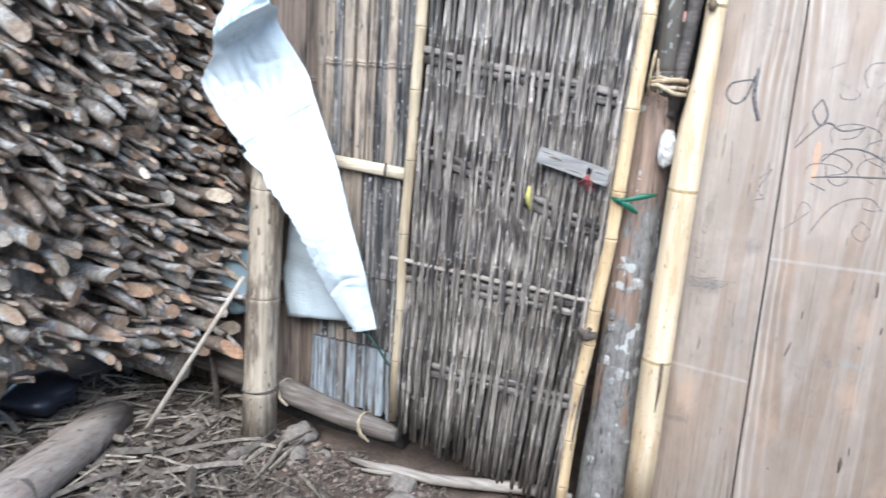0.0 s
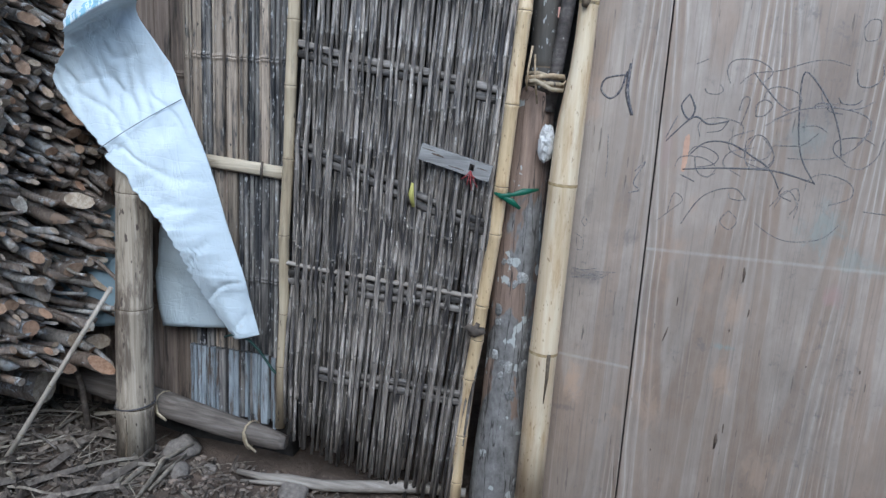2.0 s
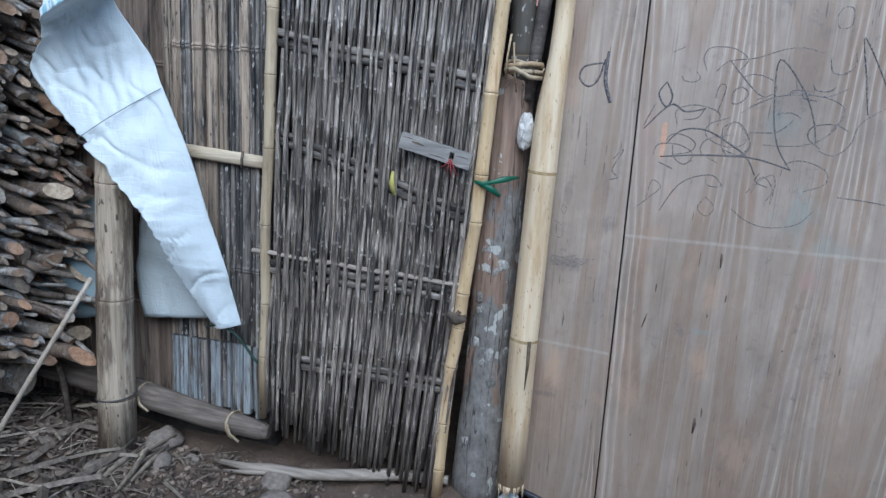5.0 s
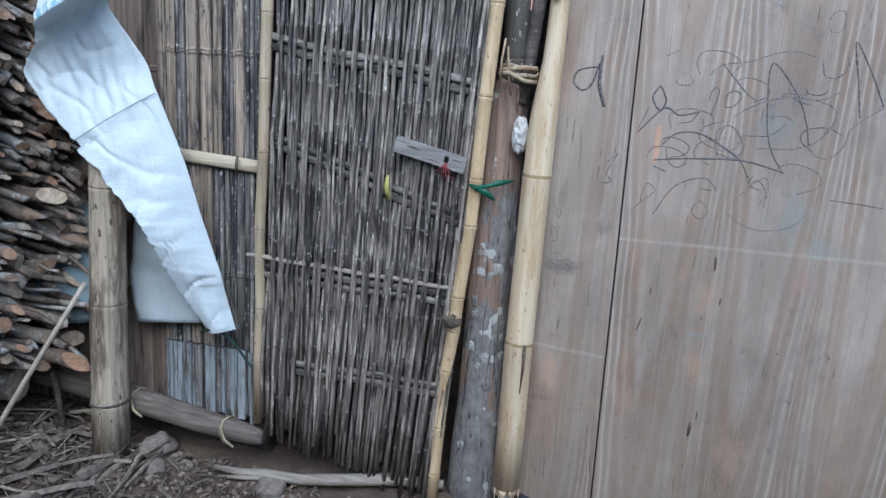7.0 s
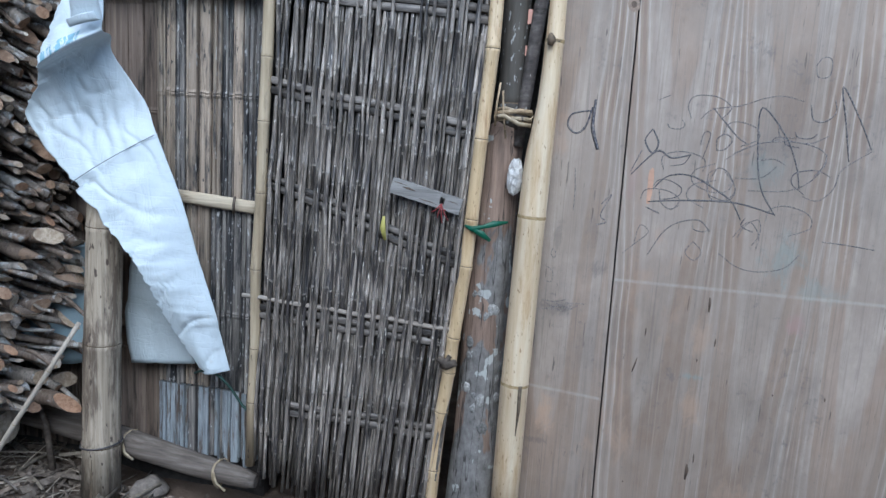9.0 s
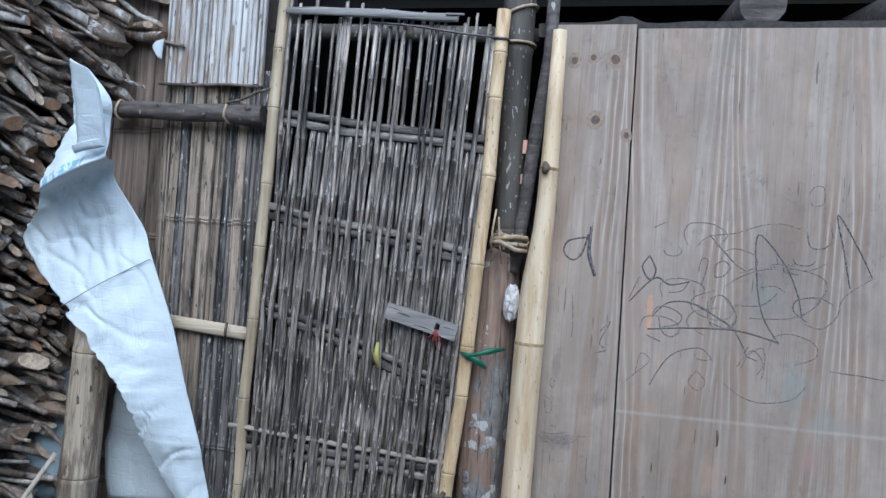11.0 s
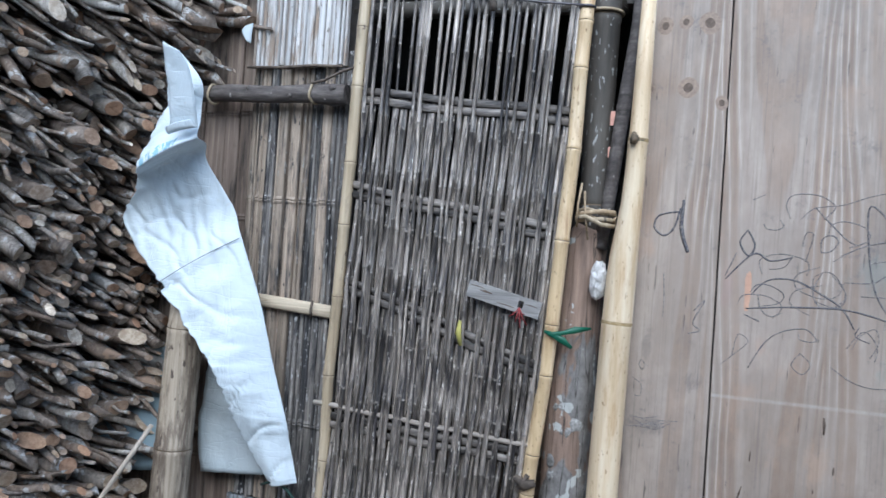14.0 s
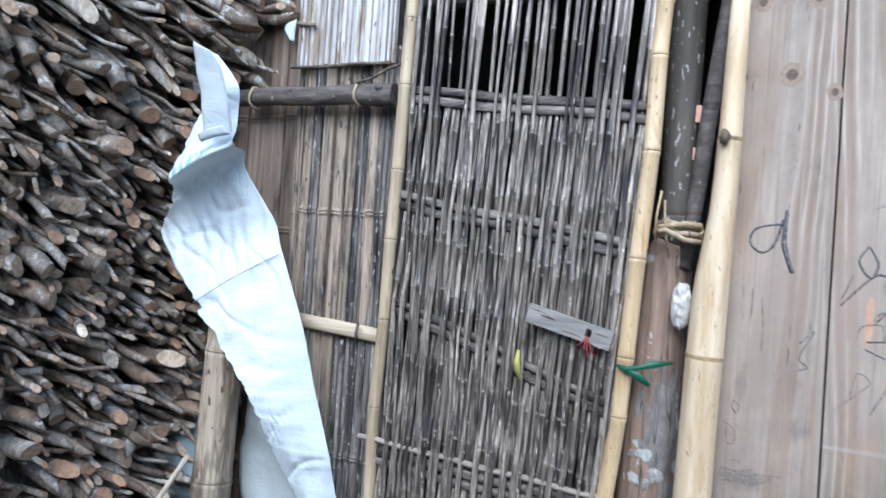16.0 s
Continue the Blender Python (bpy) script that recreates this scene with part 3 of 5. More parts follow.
# ---- the hut's shell ----
def build_shell():
    g = Geo()
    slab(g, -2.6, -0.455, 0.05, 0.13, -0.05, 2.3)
    solo("wall_west", g, M_DARK, "backing wall coloured shade-dark behind split bamboo cladding", "wall", kind="structure")
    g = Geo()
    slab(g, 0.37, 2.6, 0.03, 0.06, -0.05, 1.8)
    solo("wall_east", g, M_DARK, "backing wall coloured shade-dark behind weathered plywood boards", "wall", kind="structure")
    # Back and side walls are added to close a dark room.
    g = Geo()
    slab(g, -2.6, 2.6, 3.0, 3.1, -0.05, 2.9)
    solo("wall_north", g, M_DARK, "added shade-dark back wall closing the hut", "wall", kind="structure")
    for name, x in (("wall_side_west", -2.66), ("wall_side_east", 2.6)):
        g = Geo()
        slab(g, x, x + 0.06, 0.05, 3.1, -0.05, 2.5)
        solo(name, g, M_DARK, "added shade-dark side wall closing the hut", "wall", kind="structure")
    # Roof slope out of view, added to keep sky light off the interior.
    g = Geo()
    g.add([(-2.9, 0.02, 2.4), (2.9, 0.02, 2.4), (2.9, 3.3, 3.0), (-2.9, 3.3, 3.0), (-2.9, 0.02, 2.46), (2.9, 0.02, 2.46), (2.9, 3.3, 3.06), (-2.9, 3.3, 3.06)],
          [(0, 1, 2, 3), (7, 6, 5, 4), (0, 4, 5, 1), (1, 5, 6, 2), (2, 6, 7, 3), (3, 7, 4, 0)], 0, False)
    solo("roof", g, M_DARK, "added roof slope that keeps the hut's inside dark", "roof", kind="structure")
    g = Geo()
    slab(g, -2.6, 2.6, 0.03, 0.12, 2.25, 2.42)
    solo("trim", g, M_DARK, "shade-dark wall plate closing the gap under the roof", "beam", kind="structure")
    # Unseen wall added behind the camera; it blocks low light from the boards.
    g = Geo()
    slab(g, -7.0, 7.0, -3.95, -3.7, -0.05, 2.35, 0.05)
    solo("wall_south", g, M_ADDEDWALL, "added unseen wall that dims the lower part of the hut's front", "wall", kind="structure")
    g = Geo()
    tube(g, [(-0.5, 0.075, 1.83), (-0.1, 0.07, 1.825), (0.3, 0.075, 1.815)], [0.026, 0.025, 0.025], 12, wob=0.06)
    solo("lintel", g, M_CULMDARK, "grey round lintel pole behind the cane door", "beam", kind="structure")
    g = Geo()
    nx, ny = 40, 10
    v = []
    for j in range(ny + 1):
        for i in range(nx + 1):
            x, y = -0.42 + 0.78 * i / nx, -0.13 + 0.2 * j / ny
            rise = min(1.0, j / 4) * min(1.0, i / 6, (nx - i) / 3 + 0.3)
            v.append((x, y, -0.02 + rise * (0.04 + 0.012 * noise.noise(Vector((x * 9, y * 9, 4))) + 0.004 * noise.noise(Vector((x * 40, y * 40, 2))))))
    g.add(v, [(j * (nx + 1) + i, j * (nx + 1) + i + 1, (j + 1) * (nx + 1) + i + 1, (j + 1) * (nx + 1) + i) for j in range(ny) for i in range(nx)])
    solo("door_sill", g, M_SOIL, "damp packed earth threshold below the cane door", "threshold", kind="structure")


build_shell()


def build_plywood():
    wall = thing("plywood_wall", (0.9, 0, 0.0), "weathered grey-brown plywood boards with scribbles and stains", "wall", kind="structure")
    for i, (x0, x1, z1) in enumerate(((0.352, 0.553, 1.826), (0.557, 1.78, 1.815))):
        g = Geo()
        slab(g, x0, x1, 0.0, 0.02, 0.03, z1, 0.0015)
        g.v = [(x + (0.012 if z < 0.1 and abs(x - 0.555) < 0.01 else 0), y, z) for x, y, z in g.v]
        part("board", g, M_PLY, wall)
    return wall


plywall = build_plywood()


def build_rail():
    g = Geo()
    xs = [0.3 + 0.03 * i for i in range(52)]
    v, f = [], []
    for x in xs:
        h = 1.838 + 0.010 * noise.noise(Vector((x * 9, 2, 0))) + (0.012 if 0.5 < x < 0.56 else 0)
        for y, z in ((-0.004, 1.8), (-0.006, h), (0.05, h + 0.01), (0.05, 1.8)):
            v.append((x, y + 0.024, z))
    for i in range(len(xs) - 1):
        for k in range(4):
            f.append((i * 4 + k, i * 4 + (k + 1) % 4, i * 4 + 4 + (k + 1) % 4, i * 4 + 4 + k))
    g.add(v, f, 0, False)
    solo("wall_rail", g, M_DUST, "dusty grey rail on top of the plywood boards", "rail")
    for x, r, z in ((0.86, 0.058, 1.9), (1.24, 0.06, 1.9)):
        g = Geo()
        tube(g, [(x, 0.06, z), (x - 0.02, 1.2, z + 0.2), (x, 2.9, z + 0.5)], [r, r, r], 16, wob=0.03)
        solo("rafter_log", g, M_LOG, "round log end resting above the plywood wall", "log", "rafter logs")


build_rail()


def build_cladding():
    """Flattened bamboo on the wall beside the door, strip by strip."""
    wall = thing("bamboo_cladding", (-0.63, 0, 0.1), "weathered brown split-bamboo wall panel with stained joints", "wall panel", kind="structure")
    rng = random.Random(11)
    nodes = (1.575, 1.256, 0.94, 0.6, 0.352)

    def strip(x0, x1, y, z0, z1, mat, name, nd=nodes):
        g = Geo()
        zs = [z0]
        for q in sorted(nd):
            q += rng.uniform(-0.003, 0.003)
            if z0 + 0.03 < q < z1 - 0.03:
                zs += [q - 0.012, q - 0.004, q, q + 0.004, q + 0.012]
        zs.append(z1)
        lean = rng.uniform(-0.002, 0.002)
        v, f = [], []
        for i, z in enumerate(zs):
            k = (i - 1) % 5 if 0 < i < len(zs) - 1 else 0
            out = (0, 0.004, 0.0015, 0.004, 0)[k] if 0 < i < len(zs) - 1 else 0
            bow = 0.002 * noise.noise(Vector((x0 * 40, z * 4, 0)))
            for x, yy in ((x0, y + 0.004), (x0 + 0.0015, y), ((x0 + x1) / 2, y - 0.0015), (x1 - 0.0015, y), (x1, y + 0.004), (x1, y + 0.014), (x0, y + 0.014)):
                v.append((x + bow + lean, yy - out * (yy < y + 0.01), z))
        for i in range(len(zs) - 1):
            for k in range(7):
                f.append((i * 7 + k, i * 7 + (k + 1) % 7, i * 7 + 7 + (k + 1) % 7, i * 7 + 7 + k))
        f += [tuple(range(6, -1, -1)), tuple(range(len(v) - 7, len(v)))]
        g.add(v, f, 0, False)
        part(name, g, mat, wall)

    x = -0.805
    for wide, upper, lower in ((0.026, M_STRIP, M_STRIP), (0.034, M_TAN, M_MOULD), (0.03, M_MOULD, M_MOULD), (0.036, M_STRIP, M_TAN), (0.042, M_TAN, M_STRIP),
                               (0.03, M_STRIP, M_MOULD), (0.034, M_MOULD, M_MOULD), (0.034, M_TAN, M_MOULD), (0.03, M_MOULD, M_MOULD), (0.034, M_MOULD, M_MOULD)):
        n = rng.choice((2, 3, 3, 4))
        cuts = sorted([0.0, 1.0] + [(k + rng.uniform(0.25, 0.75)) / n for k in range(n - 1)])
        y = 0.012 + rng.uniform(-0.003, 0.004)
        for a, b in zip(cuts, cuts[1:]):
            x0, x1 = x + wide * a, x + wide * b - 0.0006
            yy = y + rng.uniform(-0.0012, 0.0012)
            strip(x0, x1, yy, 0.944 + rng.uniform(-0.003, 0.003), 1.7, upper, "strip")
            strip(x0, x1, yy, 0.36 + rng.uniform(-0.004, 0.004), 0.94, lower, "strip")
            strip(x0, x1, yy, 0.13 + rng.uniform(-0.02, 0.02), 0.355, M_LIMED if rng.random() < 0.75 else M_MOULD, "strip")
        x += wide + rng.choice((0.0008, 0.0015, 0.003))
    x = -0.80
    while x < -0.49:
        w = rng.choice((0.009, 0.012, 0.015, 0.02))
        strip(x, x + w, -0.012 + rng.uniform(-0.003, 0.003), 1.655 + rng.uniform(-0.004, 0.004), 2.2, M_WHITE, "strip", nd=(2.0,))
        x += w + rng.choice((0.001, 0.002, 0.005))
    x = -1.75
    while x < -0.81:
        w = rng.choice((0.05, 0.06, 0.08))
        strip(x, min(x + w, -0.808), 0.028 + rng.uniform(-0.004, 0.004), 0.08, 2.2, M_BROWN, "strip", nd=(1.52, 1.2, 0.83, 0.45))
        x += w + 0.004
    g = Geo()
    slab(g, -0.472, -0.452, 0.03, 0.06, 0.05, 2.2, 0.004)
    solo("door_jamb", g, M_DARK, "dark jamb beside the cane door", "jamb", kind="structure")


build_cladding()


# ---- things on and by the wall ----
def rails_and_logs():
    g = Geo()
    p = [(-0.975, -0.035, 1.568), (-0.85, -0.037, 1.57), (-0.7, -0.036, 1.563), (-0.57, -0.036, 1.566), (-0.5, -0.037, 1.56), (-0.455, -0.036, 1.56)]
    log = thing("wall_log", (-0.7, -0.035, 1.57), "dark bark-covered log tied across the bamboo wall", "log")
    tube(g, p, [0.023, 0.026, 0.025, 0.026, 0.031, 0.028], 14, wob=0.06, rng=random.Random(3))
    pole = part("pole", g, M_LOG, log)
    for x, y, z, r in ((-0.49, -0.06, 1.575, 0.012), (-0.475, -0.05, 1.545, 0.011), (-0.78, -0.058, 1.58, 0.007), (-0.95, -0.05, 1.575, 0.008), (-0.63, -0.06, 1.555, 0.006)):
        g = Geo()
        lump(g, (x, y, z), r, x * 10, 0.9, 9, 6, 0.3)
        part("knot", g, M_LOG, pole)
    for x in (-0.915, -0.562):
        g = Geo()
        ring = [(x + 0.003 * math.sin(3 * a), -0.036 + 0.03 * math.cos(a), 1.566 + 0.03 * math.sin(a)) for a in [2 * math.pi * k / 12 for k in range(13)]]
        tube(g, ring, 0.004, 6)
        part("tie", g, M_OLDBAM, log, "pale split-cane tie")
    g = Geo()
    tube(g, [(-0.56, -0.06, 1.59), (-0.52, -0.055, 1.60), (-0.47, -0.05, 1.625), (-0.42, -0.075, 1.628)], 0.004, 6)
    part("tie", g, M_LITTER, log, "dark twisted vine tie")

    rail = thing("split_bamboo_rail", (-0.6, -0.01, 0.94), "pale split-bamboo rail tied across the wall", "rail")
    g = Geo()
    tube(g, [(-0.80, -0.006, 0.958), (-0.7, -0.006, 0.952), (-0.53, -0.006, 0.942), (-0.463, -0.006, 0.938)], 0.019, 8, flat=0.32, wob=0.05)
    part("rail", g, M_RAIL, rail)
    g = Geo()
    tube(g, [(-0.53, -0.022, 0.968), (-0.528, -0.032, 0.945), (-0.533, -0.022, 0.918)], 0.004, 6)
    part("tie", g, M_LITTER, rail)

    sill = thing("ground_log", (-0.8, -0.05, 0.12), "dusty grey log lying along the foot of the wall", "log")
    g = Geo()
    tube(g, [(-1.75, -0.02, 0.24), (-1.3, -0.03, 0.205), (-0.9, -0.045, 0.165), (-0.65, -0.05, 0.13), (-0.5, -0.055, 0.118), (-0.455, -0.056, 0.114), (-0.428, -0.054, 0.112)],
         [0.045, 0.045, 0.043, 0.037, 0.032, 0.028, 0.021], 12, wob=0.05, rng=random.Random(8))
    part("pole", g, M_GREYLOG, sill)
    for x, z, y in ((-0.865, 0.158, -0.046), (-0.55, 0.116, -0.052)):
        g = Geo()
        ring = [(x + 0.006 * math.sin(2 * a), y + 0.043 * math.cos(a), z + 0.044 * math.sin(a)) for a in [2 * math.pi * k / 12 for k in range(13)]]
        tube(g, ring, 0.005, 6, flat=0.5)
        tube(g, [(x, y - 0.04, z + 0.02), (x + 0.02, y - 0.06, z + 0.0), (x + 0.05, y - 0.06, z - 0.02)], 0.004, 5)
        part("tie", g, M_OLDBAM, sill, "frayed cane tie")


rails_and_logs()


def bamboo_post():
    post = thing("bamboo_post", (-0.915, -0.13, 0.0), "thick weathered bamboo post with split rough foot", "post")
    g = Geo()
    culm(g, [(-0.913, -0.13, -0.02), (-0.905, -0.125, 0.4), (-0.893, -0.115, 0.87), (-0.895, -0.1, 1.02)], 0.057, 0.05, [0.2, 0.508, 0.845], 20, 1.05, 4, 0.002, 0.005)
    stem = part("culm", g, [M_POST, M_NODE], post)
    g = Geo()
    tube(g, [(-0.895, -0.09, 1.0), (-0.91, -0.06, 1.08), (-0.93, -0.04, 1.16)], [0.04, 0.035, 0.025], 10, wob=0.1)
    part("stub", g, M_BROWN, post, "dark stub behind the post")
    g = Geo()
    tube(g, [(-0.905, -0.186, -0.01), (-0.903, -0.186, 0.035), (-0.9, -0.184, 0.16)], [0.011, 0.007, 0.001], 6, flat=0.3)
    part("split", g, M_NODE, stem, "dark split in the foot")
    g = Geo()
    ring = [(-0.909 + 0.06 * math.cos(a), -0.127 + 0.06 * math.sin(a), 0.19 + 0.008 * math.cos(a)) for a in [2 * math.pi * k / 20 for k in range(21)]]
    tube(g, ring, 0.0025, 5)
    part("wire", g, M_WIRE, post, "thin rusty wire loop")


bamboo_post()


# ---- the door ----
def build_door():
    door = thing("door_1", (-0.1, -0.06, 0.03), "tall door of woven grey cane stems between bamboo poles", "door", kind="structure")
    rng = random.Random(21)
    Y = -0.06
    g = Geo()
    culm(g, [(-0.447, Y, 0.165), (-0.442, Y, 0.5), (-0.428, Y, 1.1), (-0.414, Y, 1.5), (-0.399, Y, 2.0)], 0.0145, 0.0178,
         [0.11, 0.2, 0.33, 0.45, 0.56, 0.655, 0.77, 0.86, 0.95], 12, 1.1, 2, 0.003, 0.003)
    part("left_pole", g, [M_OLDBAM, M_NODE], door, "aged pale bamboo pole")
    g = Geo()
    culm(g, [(0.112, Y, 0.012), (0.124, Y, 0.37), (0.158, Y, 0.66), (0.188, Y - 0.004, 1.1), (0.21, Y, 1.5), (0.216, Y, 1.845)], 0.018, 0.0185,
         [0.05, 0.13, 0.225, 0.29, 0.345, 0.455, 0.525, 0.64, 0.765, 0.875, 0.94], 12, 1.1, 5, 0.003, 0.003)
    part("right_pole", g, [M_YELLOW, M_NODE], door, "yellow bamboo pole")
    g = Geo()
    tube(g, [(0.118, Y - 0.022, 0.585), (0.145, Y - 0.024, 0.57), (0.17, Y - 0.018, 0.578)], [0.008, 0.013, 0.008], 8, wob=0.3, rng=rng)
    tube(g, [(0.13, Y - 0.02, 0.56), (0.15, Y - 0.022, 0.595)], 0.008, 6, wob=0.2, rng=rng)
    part("binding", g, M_LITTER, door, "grey bark binding round the pole")

    battens = [((-0.41, 1.555), (0.19, 1.497)), ((-0.405, 1.292), (0.19, 1.203)), ((-0.41, 1.035), (0.16, 0.853)),
               ((-0.458, 0.648), (0.15, 0.632)), ((-0.455, 0.366), (0.128, 0.362))]
    for i, ((xa, za), (xb, zb)) in enumerate(battens):
        for k, dz in enumerate((0.011, -0.014)):
            g = Geo()
            pts = []
            for j in range(7):
                f = j / 6
                sag = 0.006 * math.sin(f * 9 + i * 2 + k)
                pts.append((xa + (xb - xa) * f, Y + 0.001, za + (zb - za) * f + dz + sag * 0.6))
            tube(g, pts, 0.0105, 8, flat=0.4, wob=0.12, rng=rng)
            part("batten", g, M_BATTEN, door)
    g = Geo()
    pts = [(-0.478 + 0.635 * j / 10, Y - 0.004, 0.69 - 0.026 * (j / 10) + 0.002 * math.sin(j * 2)) for j in range(11)]
    tube(g, pts, 0.0075, 8, wob=0.04, rng=rng)
    part("batten", g, M_DRIFT, door, "pale peeled stick batten")

    def edge(z):
        left = -0.447 + (z - 0.165) * 0.026 + 0.02
        right = 0.105 + (z - 0.03) * 0.062 + (0.018 if z > 0.6 else 0.03 * z)
        return left, right

    n = 84
    for i in range(n):
        f = (i + 0.5) / n + rng.uniform(-0.005, 0.005)
        tall = i % 3 == 1 or rng.random() < 0.12
        top = rng.uniform(1.82, 1.89) - 0.06 * f if tall else rng.uniform(1.542, 1.576) - 0.058 * f
        low = 0.15 - 0.15 * f + rng.uniform(-0.03, 0.04)
        if rng.random() < 0.3:
            low += rng.uniform(0.0, 0.12)
        r = rng.choice((0.0038, 0.0045, 0.0052)) + (rng.choice((0.0004, 0.0012, 0.0018)) if tall else 0)
        drift, bend, ph = rng.uniform(-0.012, 0.012) * (0.6 if tall else 1.0), rng.uniform(0.0005, 0.003), rng.uniform(0, 6)
        zs = []
        for bi, ((xa, za), (xb, zb)) in enumerate(battens):
            front = (i // 2 + bi + (i // 9)) % 2 == 0
            zs.append((za + (zb - za) * f, -0.0105 if front else 0.0105))
        zs += [(zs[k][0] * 0.5 + zs[k + 1][0] * 0.5, rng.uniform(-0.006, 0.008)) for k in range(4)]
        zs = [(z, y) for z, y in sorted(zs) if low + 0.03 < z < top - 0.03]
        rows = [(low, rng.uniform(-0.012, 0.006))] + zs + [(top, rng.uniform(-0.008, 0.004) if tall else 0.011)]
        P, R_, M_ = [], [], []
        nextnode = rng.uniform(0.05, 0.25)
        run = 0.0
        last = None
        for z, y in rows:
            a, q = edge(z)
            p = Vector((a + (q - a) * f + drift * (z - 0.9) + bend * math.sin(z * 4 + ph), Y + y, z))
            if last is not None:
                mid = last.lerp(p, rng.uniform(0.35, 0.65))
                d = (p - last).normalized() * 0.003
                P += [mid - d, mid, mid + d]
                R_ += [r, r * 1.16, r * 0.98]
                M_ += [0, 1, 1]
            P.append(p)
            R_.append(r * (1.08 - 0.12 * z))
            M_.append(0)
            last = p
        g = Geo()
        tube(g, P, R_, 6, 0, None, 0.8, 0.06, rng, M_[1:])
        part("slat", g, [M_SLAT, M_SLATNODE], door)

    for i in range(36):
        f = (i + 0.5) / 36 + rng.uniform(-0.008, 0.008)
        low, top = 0.17 - 0.14 * f + rng.uniform(0, 0.05), rng.uniform(1.54, 1.575) - 0.058 * f
        slope, r = rng.uniform(-0.02, 0.02), rng.choice((0.0036, 0.0044, 0.005))
        P, R_, M_ = [], [], []
        for k in range(9):
            z = low + (top - low) * k / 8
            a, q = edge(z)
            p = Vector((a + (q - a) * f + slope * (z - 0.9), Y + 0.019 + rng.uniform(-0.002, 0.003), z))
            P += [p, p + Vector((0, 0, 0.003)), p + Vector((0, 0, 0.006))]
            R_ += [r, r * 1.15, r]
            M_ += [0, 1, 1]
        g = Geo()
        tube(g, P, R_, 6, 0, None, 0.6, 0.06, rng, M_[1:])
        part("slat", g, [M_SLAT, M_SLATNODE], door)

    g = Geo()
    tube(g, [(-0.385, Y - 0.02, 1.845), (-0.3, Y - 0.02, 1.843), (-0.2, Y - 0.021, 1.838), (-0.1, Y - 0.02, 1.834), (0.0, Y - 0.02, 1.825), (0.07, Y - 0.02, 1.822), (0.102, Y - 0.02, 1.82)],
         [0.01, 0.0125, 0.012, 0.013, 0.0115, 0.0125, 0.011], 9, wob=0.22, rng=rng, flat=0.6)
    tube(g, [(0.07, Y - 0.026, 1.827), (0.118, Y - 0.028, 1.826)], [0.005, 0.003], 6, wob=0.2, rng=rng)
    part("top_stick", g, M_BOARD, door, "split weathered grey stick along the top")
    g = Geo()
    tube(g, [(-0.14, Y - 0.012, 1.812), (-0.06, Y - 0.018, 1.805), (0.0, Y - 0.018, 1.798), (0.1, Y - 0.018, 1.782), (0.215, Y - 0.018, 1.768)], 0.0035, 6, wob=0.15, rng=rng)
    ring = [(0.215 + 0.019 * math.cos(a), Y + 0.019 * math.sin(a), 1.768) for a in [2 * math.pi * k / 12 for k in range(13)]]
    tube(g, ring, 0.0035, 6)
    part("wire", g, M_WIRE, door, "twisted wire under the top stick")
    g = Geo()
    tube(g, [(-0.03, Y - 0.02, 1.8), (-0.025, Y - 0.024, 1.785), (-0.02, Y - 0.022, 1.765)], [0.006, 0.011, 0.007], 7, wob=0.3, rng=rng, flat=0.5)
    part("rag", g, M_LITTER, door, "grey scrap of rag on the wire")

    latch = Geo()
    a, b = Vector((-0.034, -0.092, 1.049)), Vector((0.157, -0.092, 1.005))
    ax = (b - a).normalized()
    up = Vector((-ax.z, 0, ax.x))
    L = (b - a).length
    hole0, hole1, hz = L * 0.70, L * 0.77, 0.008
    hh = 0.021

    def block(u0, u1, v0, v1):
        c = [a + ax * u + up * v for u, v in ((u0, v0), (u1, v0), (u1, v1), (u0, v1))]
        vs = [(p.x, p.y - 0.006, p.z) for p in c] + [(p.x, p.y + 0.008, p.z) for p in c]
        latch.add(vs, [(0, 1, 2, 3), (7, 6, 5, 4), (0, 4, 5, 1), (1, 5, 6, 2), (2, 6, 7, 3), (3, 7, 4, 0)], 0, False)

    block(0.0, hole0, -hh, hh)
    block(hole1, L, -hh, hh)
    block(hole0, hole1, -hh, -hz)
    block(hole0, hole1, hz + 0.002, hh)
    lt = part("latch_board", latch, M_BOARD, door, "grey weathered latch board with a square hole")
    for u, w, r, le in ((0.25, 0.004, 0.0035, 0.035), (0.55, -0.012, 0.0018, 0.05), (0.12, 0.011, 0.0016, 0.04), (0.88, 0.006, 0.0016, 0.03)):
        g, c = Geo(), a + ax * (L * u) + up * w - Vector((0, 0.006, 0))
        tube(g, [c - ax * le / 2, c + up * r * 0.3, c + ax * le / 2], [r * 0.3, r, r * 0.3], 6)
        g.v = [(x, c.y + (y - c.y) * 0.2, z) for x, y, z in g.v]
        part("crack", g, M_KNOT, lt)
    g = Geo()
    c = a + ax * (L * 0.75) - up * 0.018
    for dx, dz in ((-0.025, -0.012), (0.022, -0.03), (0.006, -0.038), (-0.008, -0.025), (0.014, -0.004)):
        tube(g, [c + Vector((0, -0.009, 0.012)), c + Vector((dx * 0.5, -0.014, dz * 0.4)), c + Vector((dx, -0.012, dz))], 0.0016, 5)
    part("string", g, M_RED, lt, "red string tied through the hole")
    return door


build_door()


